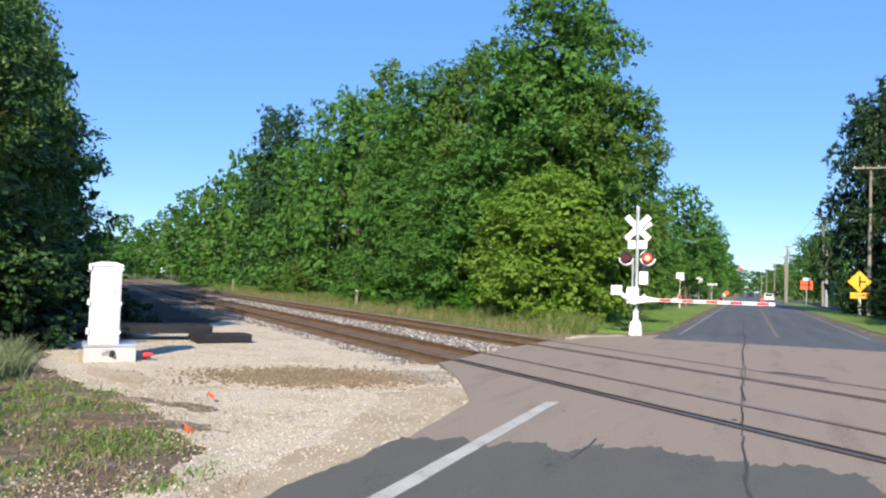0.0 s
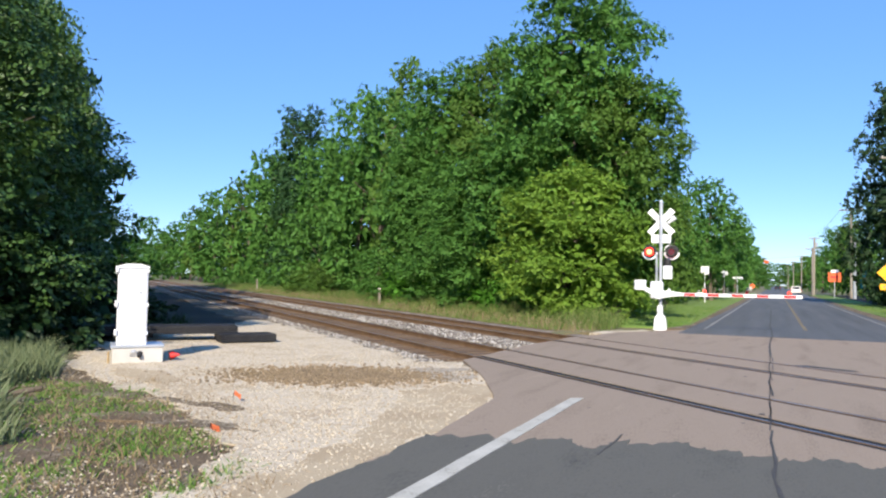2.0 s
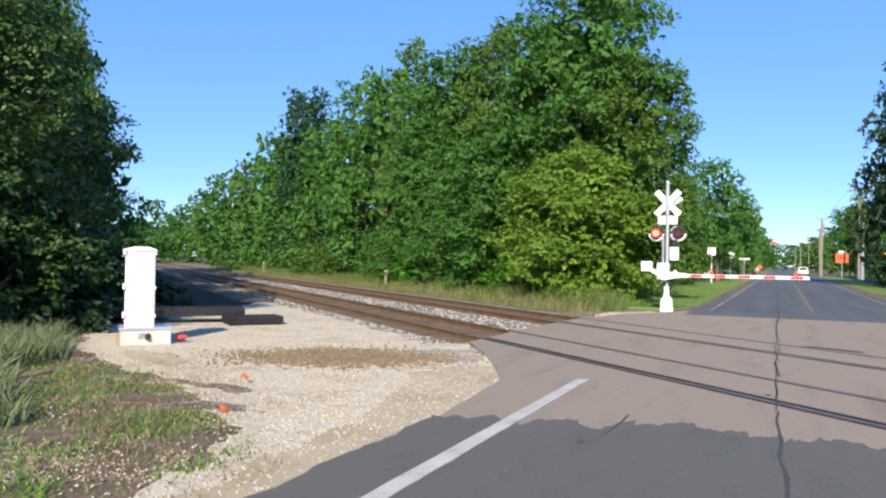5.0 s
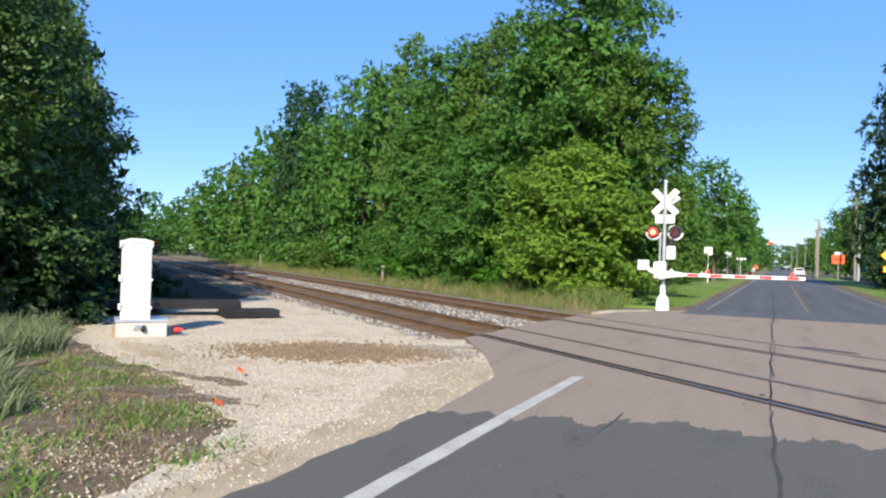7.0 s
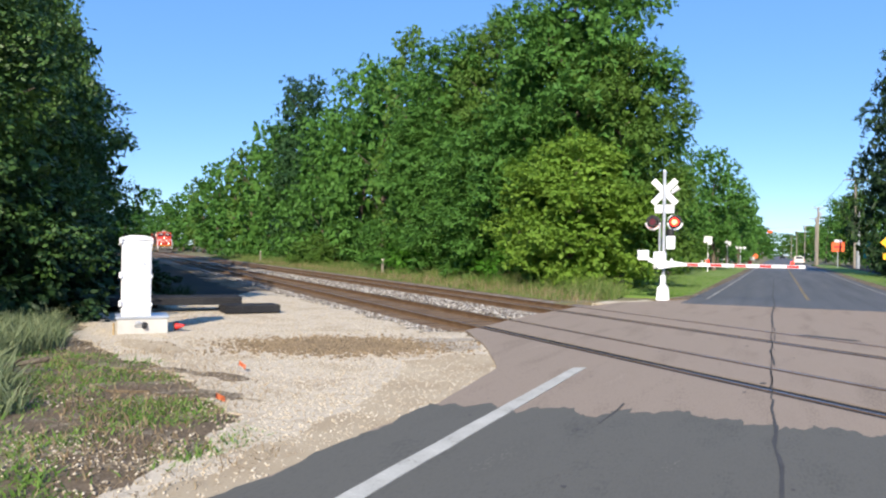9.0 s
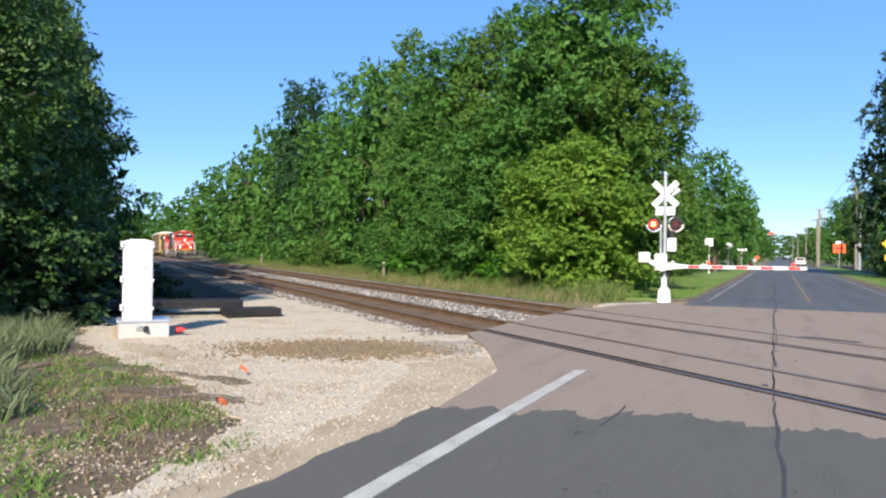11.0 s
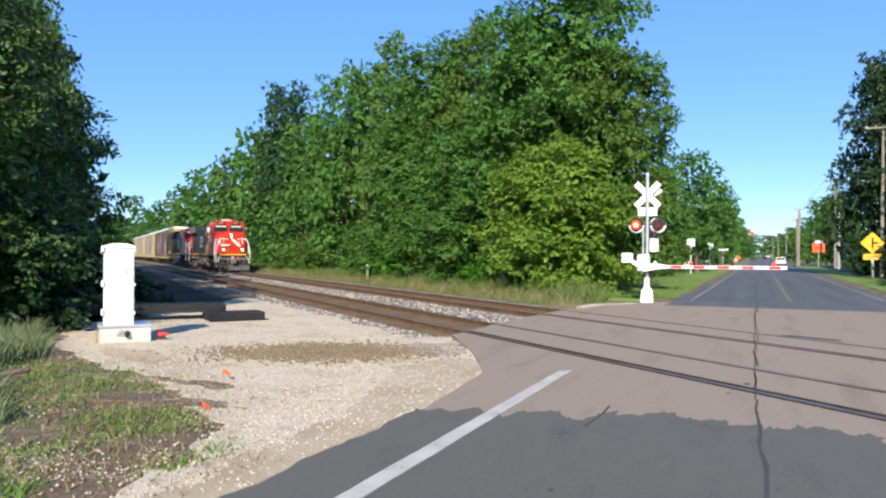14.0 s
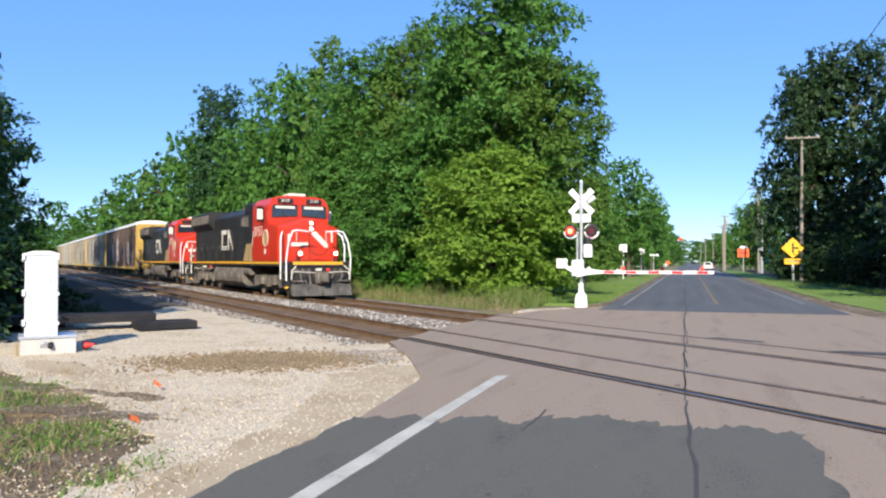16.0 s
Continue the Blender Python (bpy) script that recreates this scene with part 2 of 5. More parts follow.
RACK_SILVER = material("galvanised side screens", [(0.2, 0.185, 0.15), (0.32, 0.3, 0.25), (0.42, 0.4, 0.34)], 0.55, 0.2, scale=0.5, fine=10, bump=0.1, stretch=(1, 1, 0.4))
RACK_TAN = material("tan side screens", [(0.15, 0.13, 0.1), (0.26, 0.235, 0.18), (0.36, 0.335, 0.27)], 0.6, 0.1, scale=0.5, fine=10, bump=0.1, stretch=(1, 1, 0.4))
RACK_BROWN = material("brown side screens", [(0.05, 0.035, 0.03), (0.12, 0.08, 0.06), (0.2, 0.15, 0.11)], 0.6, 0.1, scale=0.6, fine=10, bump=0.1, stretch=(1, 1, 0.4))
SPRAY_DARK = material("dark sprayed paint", [(0.015, 0.015, 0.03), (0.05, 0.04, 0.06), (0.1, 0.08, 0.07)], 0.6, scale=1.2, fine=8, bump=0)
SPRAY_PALE = material("pale sprayed paint", [(0.3, 0.3, 0.36), (0.55, 0.5, 0.5)], 0.6, scale=1.2, fine=8, bump=0)
ROOF_WHITE = material("white painted roof", [(0.66, 0.67, 0.68), (0.8, 0.8, 0.8)], 0.45, scale=0.8, fine=12, bump=0.04)
BRICKRED = material("rust-red wagon paint", [(0.22, 0.06, 0.04), (0.34, 0.12, 0.08)], 0.7, scale=1, fine=12, bump=0.05)
SIDING = material("pale house siding", [(0.5, 0.48, 0.45), (0.62, 0.6, 0.56)], 0.7, scale=1, fine=14, bump=0.1)
SHINGLE = material("grey roof shingles", [(0.08, 0.075, 0.07), (0.16, 0.15, 0.145)], 0.9, scale=2, fine=20, bump=0.3)
CARPAINT = material("dark car paint", [(0.02, 0.022, 0.026), (0.035, 0.037, 0.042)], 0.25, 0.2, scale=2, fine=20, bump=0, coat=0.6)

# ---- mesh helpers ----
BED = 48.48           # degrees from the road to the line of the rails
TRACK = pose(0, 0, 0, 0, 0, BED)
NEAR_TRACK, FAR_TRACK, GAUGE = 8.375, 12.63, 1.5


def on_bed(c, s, z=0.0):
    """A place in the world from its offset across the rails and its distance along them."""
    return TRACK @ Vector((c, s, z))


def empty(name, m=None):
    ob = new(name)
    ob.empty_display_size = 0.2
    if m is not None:
        ob.matrix_basis = m
    return ob


def part(name, bm, mat, parent=None, label="", smooth=False):
    me = bpy.data.meshes.new(name)
    bm.to_mesh(me)
    bm.free()
    if smooth:
        for p in me.polygons:
            p.use_smooth = True
    me.materials.append(mat)
    ob = new(name, me)
    if parent is not None:
        ob.parent = parent
    if label:
        ob["label"] = label
    return ob


def raw(name, verts, faces, mat, parent=None, smooth=False):
    """A mesh object from arrays; all faces have the same number of corners."""
    verts, faces = np.asarray(verts, np.float32), np.asarray(faces, np.int32)
    me = bpy.data.meshes.new(name)
    me.vertices.add(len(verts))
    me.vertices.foreach_set("co", verts.ravel())
    k = faces.shape[1]
    me.loops.add(faces.size)
    me.loops.foreach_set("vertex_index", faces.ravel())
    me.polygons.add(len(faces))
    me.polygons.foreach_set("loop_start", np.arange(0, faces.size, k, dtype=np.int32))
    me.update(calc_edges=True)
    me.validate()
    if smooth:
        me.polygons.foreach_set("use_smooth", np.ones(len(faces), bool))
    me.materials.append(mat)
    ob = new(name, me)
    if parent is not None:
        ob.parent = parent
    return ob


def box(x0, x1, y0, y1, z0, z1, bevel=0.0, bm=None, m=None):
    bm = bm or bmesh.new()
    g = bmesh.ops.create_cube(bm, size=1)
    vs = g["verts"]
    for v in vs:
        v.co = Vector(((x0 + x1) / 2 + v.co.x * (x1 - x0), (y0 + y1) / 2 + v.co.y * (y1 - y0), (z0 + z1) / 2 + v.co.z * (z1 - z0)))
    if bevel:
        es = list({e for v in vs for e in v.link_edges})
        r = bmesh.ops.bevel(bm, geom=es, offset=bevel, segments=2, affect="EDGES", profile=0.5)
        vs = list({v for f in r["faces"] for v in f.verts} | {v for v in vs if v.is_valid})
    if m is not None:
        bmesh.ops.transform(bm, matrix=m, verts=vs)
    return bm


def tube(a, b, r0, r1=None, n=12, bm=None, caps=True):
    bm = bm or bmesh.new()
    a, b = Vector(a), Vector(b)
    q = (b - a).to_track_quat("Z", "Y").to_matrix().to_4x4()
    bmesh.ops.create_cone(bm, cap_ends=caps, segments=n, radius1=r0, radius2=r0 if r1 is None else r1, depth=(b - a).length,
                          matrix=Matrix.Translation((a + b) / 2) @ q)
    return bm


def pipe(points, r, n=8, bm=None):
    """A bent bar through points."""
    bm = bm or bmesh.new()
    for a, b in zip(points, points[1:]):
        tube(a, b, r, None, n, bm)
    for p in points[1:-1]:
        bmesh.ops.create_uvsphere(bm, u_segments=n, v_segments=6, radius=r * 1.02, matrix=Matrix.Translation(p))
    return bm


def prism(outline, depth, axis="z", start=0.0, bm=None, bevel=0.0):
    """A slab of the outline (pairs) drawn along an axis: z from (x, y), x from (y, z), y from (x, z)."""
    bm = bm or bmesh.new()
    place = {"z": lambda a, b, d: (a, b, d), "x": lambda a, b, d: (d, a, b), "y": lambda a, b, d: (a, d, b)}[axis]
    low = [bm.verts.new(place(a, b, start)) for a, b in outline]
    top = [bm.verts.new(place(a, b, start + depth)) for a, b in outline]
    fs = [bm.faces.new(low[::-1]), bm.faces.new(top)]
    for i in range(len(low)):
        j = (i + 1) % len(low)
        fs.append(bm.faces.new((low[i], low[j], top[j], top[i])))
    bmesh.ops.recalc_face_normals(bm, faces=fs)
    if bevel:
        bmesh.ops.bevel(bm, geom=list({e for f in fs for e in f.edges}), offset=bevel, segments=2, affect="EDGES")
    return bm


def ragged(points, amount, step, seed, closed=True):
    """An outline with wandering edges, from its corners."""
    out = []
    n = len(points)
    for i in range(n if closed else n - 1):
        a, b = Vector(points[i]), Vector(points[(i + 1) % n])
        k = max(1, int((b - a).length / step))
        for j in range(k):
            p = a.lerp(b, j / k)
            w = noise.noise_vector(Vector((p.x * 1.7, p.y * 1.7, seed))) + 0.5 * noise.noise_vector(Vector((p.x * 6, p.y * 6, seed)))
            out.append((p.x + w.x * amount, p.y + w.y * amount))
    return out


def inside(px, py, poly):
    poly = np.asarray(poly)
    x1, y1 = poly[:, 0], poly[:, 1]
    x2, y2 = np.roll(x1, -1), np.roll(y1, -1)
    hit = np.zeros(len(px), bool)
    for a, b, c, d in zip(x1, y1, x2, y2):
        hit ^= ((b > py) != (d > py)) & (px < (c - a) * (py - b) / (d - b + 1e-12) + a)
    return hit

# ---- ground, road and tracks ----


def sheet(name, outline, z, mat, label, category, thick=0.03):
    ob = part(name, prism(outline, thick, "z", z - thick), mat)
    return tagged(ob, label, category, kind="structure")


def build_ground():
    xs = np.concatenate([-np.geomspace(3000, 60, 14), np.linspace(-55, 55, 45), np.geomspace(60, 3000, 14)])
    ys = np.concatenate([-np.geomspace(3000, 60, 14), np.linspace(-55, 95, 60), np.geomspace(100, 3000, 14)])
    gx, gy = np.meshgrid(xs, ys)
    gz = np.full(gx.shape, -0.26)
    idx = np.arange(gx.size).reshape(gx.shape)
    faces = np.stack([idx[:-1, :-1], idx[:-1, 1:], idx[1:, 1:], idx[1:, :-1]], -1).reshape(-1, 4)
    g = raw("ground", np.stack([gx, gy, gz], -1).reshape(-1, 3), faces, SOIL)
    tagged(g, "bare soil and dry grass ground sheet", "ground", kind="structure")


PAD = [(-3.3, -6), (-3.42, 0), (-3.44, 7.6), (-3.6, 9.6), (-3.85, 10.7), (-4.5, 12.2), (-6.0, 14.6), (-6.7, 14.0), (-17.4, 23.3),
       (-18.6, 23.9), (-17.6, 19.5), (-15.5, 13.5), (-12.4, 10.2), (-9.5, 8.6), (-7.4, 7.9), (-6.2, 6.9), (-4.9, 6.0), (-4.35, 4.4), (-4.2, 2), (-4.2, -6)]
OLD = [(-3.44, -25), (-3.44, 7.6), (-3.7, 10.2), (-4.6, 12.2), (-6.03, 14.7), (-6.0, 18.9), (-5.7, 22.4), (-4.9, 25.6), (-3.4, 28.2), (-2.75, 29.2),
       (-2.6, 31.0), (4.9, 31.0), (5.2, 26.4), (6.4, 21.5), (8.4, 14), (8.0, 4), (6, 0), (5.2, -25)]


STAIN = [(-9.2, 9.9), (-8.2, 9.6), (-7.0, 10.1), (-5.9, 11.2), (-5.7, 12.5), (-6.4, 13.3), (-7.4, 13.2), (-8.3, 12.2), (-9.0, 11.1)]


def strip_between(c0, c1, outline):
    """The part of a convex-ish outline that lies between two lines parallel to the rails."""
    n = Vector((math.cos(radians(BED)), math.sin(radians(BED))))
    pts = [Vector(p) for p in outline]
    for bound, keep in ((c0, 1), (c1, -1)):
        out = []
        for i in range(len(pts)):
            a, b = pts[i], pts[(i + 1) % len(pts)]
            da, db = (a.dot(n) - bound) * keep, (b.dot(n) - bound) * keep
            if da >= 0:
                out.append(a)
            if da * db < 0:
                out.append(a.lerp(b, da / (da - db)))
        pts = out
    return [(p.x, p.y) for p in pts]


def torn_edge():
    """The torn end of the newer asphalt, a jagged line across the road."""
    xs = np.arange(-3.3, 1.05, 0.045)
    base = np.interp(xs, (-3.3, -2.0, -1.62, -1.5, -0.9, -0.6, 1.05), (7.6, 7.8, 7.65, 8.2, 8.35, 8.15, 8.2))
    return [(x, b + 0.3 * noise.noise(Vector((x * 2.6, 0, 4))) + 0.3 * noise.noise(Vector((x * 7, 0, 7))) + 0.16 * noise.noise(Vector((x * 19, 0, 9)))) for x, b in zip(xs, base)]


def build_road():
    old = ragged(OLD, 0.05, 0.5, 3)
    slots = []
    for centre in (NEAR_TRACK, FAR_TRACK):
        slots += [(centre - GAUGE / 2 - 0.17, centre - GAUGE / 2 + 0.21), (centre + GAUGE / 2 - 0.14, centre + GAUGE / 2 + 0.07)]
    edges = [-60] + [e for s in slots for e in s] + [80]
    root = empty("crossing_pavement")
    tagged(root, "worn pinkish asphalt pavement over the level crossing", "road surface", kind="structure")
    for c0, c1 in zip(edges[0::2], edges[1::2]):
        part("pavement_panel", prism(strip_between(c0, c1, old), 0.16, "z", -0.16), OLDROAD, root)
    for c0, c1 in slots:
        part("flangeway_filler", prism(strip_between(c0, c1, old), 0.138, "z", -0.15), RUBBER, root)
    far = [(-3.05, 26.6), (-2.75, 60), (-2.9, 140), (-3.2, 1500), (5.4, 1500), (5.0, 140), (4.75, 60), (4.9, 26.5)]
    f = sheet("road", far, 0.004, FARROAD, "dark grey asphalt country road running straight away", "road", 0.12)
    near = ragged([(-3.4, -25), (-3.43, 0), (-3.43, 7.5), *torn_edge(), (1.09, 8.15), (1.07, 6), (1.02, -25)], 0.11, 0.12, 8)
    sheet("asphalt_patch", near, 0.005, ASPHALT, "newer dark grey asphalt patch with a ragged edge", "road surface")
    lines = empty("road_markings")
    tagged(lines, "worn white and yellow painted road lines", "road marking", kind="structure")
    part("edge_line", prism(ragged([(-2.72, -20), (-2.72, 10.75), (-2.55, 10.85), (-2.54, -20)], 0.012, 0.2, 2), 0.006, "z", 0.004), PAINT, lines)
    part("edge_line", prism(ragged([(-2.48, 29.6), (-2.55, 70), (-2.75, 160), (-2.6, 160), (-2.42, 70), (-2.38, 29.6)], 0.012, 1, 2), 0.006, "z", 0.003), WORNLINE, lines)
    part("edge_line", prism(ragged([(4.3, 33), (4.25, 70), (4.4, 160), (4.52, 160), (4.36, 70), (4.4, 33)], 0.02, 1, 2), 0.006, "z", 0.003), WORNLINE, lines)
    for k in range(22):
        y0 = 31.5 + k * 8.6
        part("centre_dash", prism(ragged([(0.98, y0), (0.95, y0 + 8.5), (1.07, y0 + 8.5), (1.1, y0)], 0.012, 0.6, k), 0.006, "z", 0.003), YELLOW_LINE, lines)
    seams = empty("tar_seams")
    tagged(seams, "dark tar-filled cracks and a painted shadow streak on the road", "road crack", kind="structure")

    def seam(points, w, seed):
        a, b = [], []
        for i, p in enumerate(points):
            for j in range(8 if i < len(points) - 1 else 1):
                q = Vector(p).lerp(Vector(points[min(i + 1, len(points) - 1)]), j / 8)
                o = noise.noise(Vector((q.x * 2, q.y * 1.3, seed))) * 0.05
                ww = w * (0.7 + 0.5 * noise.noise(Vector((q.x, q.y * 3, seed + 3))))
                a.append((q.x + o - ww, q.y))
                b.append((q.x + o + ww, q.y))
        part("tar_seam", prism(a + b[::-1], 0.003, "z", 0.0055), TAR_AND_SHADOW, seams)
    seam([(0.02, -4), (0.06, 3), (0.05, 6), (-0.02, 8.3)], 0.024, 1)
    seam([(-0.02, 8.3), (-0.05, 9.6)], 0.018, 1)
    seam([(-0.05, 12.6), (-0.1, 14.6)], 0.02, 2)
    seam([(-0.12, 19.3), (-0.15, 24), (-0.1, 27), (-0.2, 34), (-0.3, 60)], 0.03, 5)
    part("tar_patch", prism(ragged([(2.3, 15.55), (3.6, 15.25), (6.0, 14.6), (6.0, 15.1), (3.8, 15.8), (2.7, 15.85)], 0.05, 0.2, 4), 0.003, "z", 0.003), TAR_AND_SHADOW, seams)
    part("tar_patch", prism(ragged([(0.35, 17.6), (1.4, 16.95), (1.5, 17.15), (0.6, 17.75)], 0.03, 0.2, 6), 0.003, "z", 0.003), TAR_AND_SHADOW, seams)
    seam([(-1.6, 7.4), (-1.57, 8.5)], 0.014, 11)
    seam([(-0.05, 9.6), (-0.09, 14), (-0.12, 19.3)], 0.012, 12)
    for y0, y1 in ((10.5, 11.9), (14.6, 15.6), (16.2, 17.5), (18.2, 19.3)):
        seam([(-0.05, y0), (-0.09, y1)], 0.012, 16)
    # tar spots and oil drips
    rs = np.random.RandomState(41)
    n = 80
    x, y = rs.uniform(-3.2, 4, n), rs.uniform(3.2, 24, n)
    r = rs.gamma(2.0, 0.008, n)
    ang = np.arange(7) * 2 * math.pi / 7
    rad = r[:, None] * rs.uniform(0.6, 1.3, (n, 7))
    v = np.stack([x[:, None] + rad * np.cos(ang), y[:, None] + rad * np.sin(ang) * 1.4, np.full((n, 7), 0.0085)], -1)
    tagged(raw("tar_spots", v.reshape(-1, 3), np.arange(n * 7).reshape(n, 7), TAR_AND_SHADOW), "small dark tar and oil spots on the road", "road stain", kind="stuff")
    # shoulders and verges
    sheet("shoulder", ragged([(4.9, 24), (4.75, 60), (4.95, 140), (5.7, 140), (5.5, 62), (5.6, 40), (6.3, 27), (7.6, 20), (8.4, 14)], 0.2, 0.4, 21), -0.02, VERGE, "pale gravel road shoulder", "shoulder", 0.3)
    sheet("shoulder", ragged([(-2.8, 29.4), (-2.75, 60), (-2.95, 140), (-3.6, 140), (-3.4, 60), (-3.25, 33), (-3.9, 29.2)], 0.1, 0.4, 22), -0.02, VERGE, "pale gravel road shoulder", "shoulder", 0.3)
    sheet("lawn", ragged([(-3.25, 30.5), (-3.35, 60), (-3.6, 160), (-40, 160), (-30, 60), (-12, 34.5), (-6.5, 30.2)], 0.12, 0.7, 23), -0.035, LAWN, "bright green mown grass verge", "lawn", 0.3)
    sheet("lawn", ragged([(5.75, 38), (5.6, 62), (5.8, 160), (9, 160), (8.9, 80), (8.9, 60), (9.3, 45), (10.5, 34), (12, 22), (8.2, 21), (6.5, 27.5)], 0.15, 0.8, 24), -0.035, LAWN, "green mown grass verge", "lawn", 0.3)
    sheet("verge", [(-3.42, -40), (-3.42, 11), (-5.9, 14.7), (-6.7, 14.0), (-26, 31), (-300, 273), (-400, -40)], -0.045, VERGE, "brown verge of soil, stones and dry grass", "verge", 0.25)
    sheet("wood_floor", [(-2.7, 31.5), (-5.0, 28.6), (-7.2, 24.6), tuple(on_bed(15.15, 23).xy), tuple(on_bed(15.15, 420).xy), (-100, 420), (-30, 165), (-3, 165)], -0.1, SOIL, "dry grassy soil beside the far track", "ground", 0.2)
    sheet("gravel_pad", ragged(PAD, 0.3, 0.16, 31), -0.026, GRAVEL, "pale crushed gravel pad beside the road", "gravel", 0.3)
    sheet("sandy_edge", ragged([(-3.42, -6), (-3.44, 7.6), (-3.62, 9.6), (-3.9, 10.7), (-4.4, 11.6), (-5.0, 11.2), (-5.1, 10.2), (-4.6, 8.8), (-4.1, 7), (-3.85, 3), (-3.8, -6)], 0.2, 0.12, 36), -0.021, SAND, "tan sandy edge of the gravel beside the road", "gravel", 0.1)
    sheet("grey_gravel_patch", ragged([(-4.7, 12.0), (-5.3, 11.6), (-6.0, 12.0), (-6.4, 12.8), (-6.1, 13.4), (-5.4, 13.3)], 0.4, 0.12, 37), -0.018, GREYGRAVEL, "patch of coarse grey gravel", "gravel", 0.1)
    sheet("grey_gravel_patch", ragged([(-8.2, 8.5), (-9.6, 9.2), (-11.0, 9.9), (-10.2, 10.3), (-8.8, 9.5)], 0.3, 0.12, 38), -0.02, SAND, "patch of tan soil in the gravel", "gravel", 0.1)
    for k, pts in enumerate(([(-10.4, 7.9), (-9.0, 7.7), (-7.6, 7.75), (-6.4, 7.6), (-6.3, 7.85), (-7.6, 8.15), (-9.2, 8.3)], [(-7.6, 6.7), (-6.4, 6.6), (-5.2, 6.7), (-5.3, 6.95), (-6.5, 7.05)])):
        sheet("soil_patch", ragged(pts, 0.35, 0.1, 50 + k), -0.019 + 0.001 * k, VERGE, "thin strip of brown soil in the gravel", "soil", 0.1)
    sheet("cinder_ground", ragged([(-16.2, 15.1), (-16.8, 18.2), (-17.2, 20.8), (-18.4, 22.8), (-23.0, 26.6), (-26, 29.2), (-41, 43), (-51, 51.6), (-84, 75), (-92, 73), (-40, 28), (-22, 12)], 0.5, 0.5, 39), -0.016, SHADE_SOIL, "ground behind the cabinet blackened for tree shade", "ground", 0.1)
    sheet("shaded_ground", ragged([(9.1, 34), (8.95, 60), (9.0, 80), (9.2, 160), (60, 160), (60, 25), (14, 25)], 0.3, 0.8, 40), -0.03, SHADE_SOIL, "ground under the roadside trees blackened for shade", "ground", 0.3)
    sheet("gravel_apron", ragged([(-5.2, 25.3), (-4.75, 26.4), (-3.95, 27.9), (-4.6, 28.5), (-5.6, 27.0), (-5.9, 25.6)], 0.3, 0.3, 35), -0.055, GRAVEL, "pale gravel at the corner of the crossing", "gravel", 0.3)


def rail_profile():
    return [(-0.07, -0.17), (0.07, -0.17), (0.07, -0.155), (0.012, -0.135), (0.012, -0.045), (0.036, -0.035), (0.036, -0.004), (0.028, 0.0),
            (-0.028, 0.0), (-0.036, -0.004), (-0.036, -0.035), (-0.012, -0.045), (-0.012, -0.135), (-0.07, -0.155)]


def build_tracks():
    bed = empty("ballast_bed", TRACK)
    tagged(bed, "grey crushed stone ballast under two railway tracks", "ballast", kind="structure")
    for s0, s1, lift in ((12.8, 420, 0), (-60, 7.5, 0)):
        section = [(5.2, -0.12), (6.5, -0.2), (9.6, -0.19), (10.3, -0.1), (10.8, -0.1), (11.2, -0.19), (14.3, -0.19), (15.2, -0.14), (15.2, -0.5), (5.2, -0.5)]
        part("ballast", prism(section, s1 - s0, "y", s0), BALLAST, bed)
        for c in (NEAR_TRACK, FAR_TRACK):
            part("brown_ballast", prism([(c - 1.35, -0.25), (c + 1.35, -0.25), (c + 1.3, -0.165), (c + 0.95, -0.145), (c - 0.95, -0.145), (c - 1.3, -0.165)], s1 - s0, "y", s0), RUSTY, bed)
    for c, text in ((NEAR_TRACK, "nearer"), (FAR_TRACK, "farther")):
        t = empty("railway_track", TRACK)
        tagged(t, "railway track with rusty brown rails on wooden ties", "railway track", "tracks", kind="structure")
        for side in (-1, 1):
            x = c + side * GAUGE / 2
            r = part("rail", prism([(a + x, b) for a, b in rail_profile()], 480, "y", -60), RAIL, t)
            part("rail_head", prism([(x - 0.024, 0.0), (x + 0.024, 0.0), (x + 0.02, 0.003), (x - 0.02, 0.003)], 480, "y", -60), RAILHEAD, r)
        first = part("tie", box(-1.3, 1.3, -0.115, 0.115, -0.3, -0.135, 0.012), TIE, t)
        rnd = random.Random(5)
        first.matrix_basis = pose(c, 13.4, 0, 0, 0, 0)
        for k in range(1, 150):
            o = new("tie", first.data)
            o.parent = t
            o.matrix_basis = pose(c + rnd.uniform(-0.04, 0.04), 13.4 + k * 0.53, rnd.uniform(-0.008, 0.006), 0, 0, rnd.uniform(-1, 1))


def pebbles(name, px, py, pz, size, mat, label, seed):
    """Loose stones, each a squashed eight-sided lump."""
    rs = np.random.RandomState(seed)
    n = len(px)
    base = np.array([(1, 0, 0), (-1, 0, 0), (0, 1, 0), (0, -1, 0), (0, 0, 1), (0, 0, -1)], float)
    tri = np.array([(0, 2, 4), (2, 1, 4), (1, 3, 4), (3, 0, 4), (2, 0, 5), (1, 2, 5), (3, 1, 5), (0, 3, 5)])
    s = size * rs.uniform(0.5, 1.5, (n, 1, 1)) * rs.uniform(0.6, 1.2, (n, 6, 3)) * [1, 1, 0.75]
    a = rs.uniform(0, 6.28, n)
    v = base * s
    tilt = rs.normal(0, 0.35, (n, 2))
    v[:, :, 2] += v[:, :, 0] * tilt[:, :1] + v[:, :, 1] * tilt[:, 1:]
    x = v[:, :, 0] * np.cos(a)[:, None] - v[:, :, 1] * np.sin(a)[:, None] + np.asarray(px)[:, None]
    y = v[:, :, 0] * np.sin(a)[:, None] + v[:, :, 1] * np.cos(a)[:, None] + np.asarray(py)[:, None]
    z = v[:, :, 2] + np.asarray(pz)[:, None]
    verts = np.stack([x, y, z], -1).reshape(-1, 3)
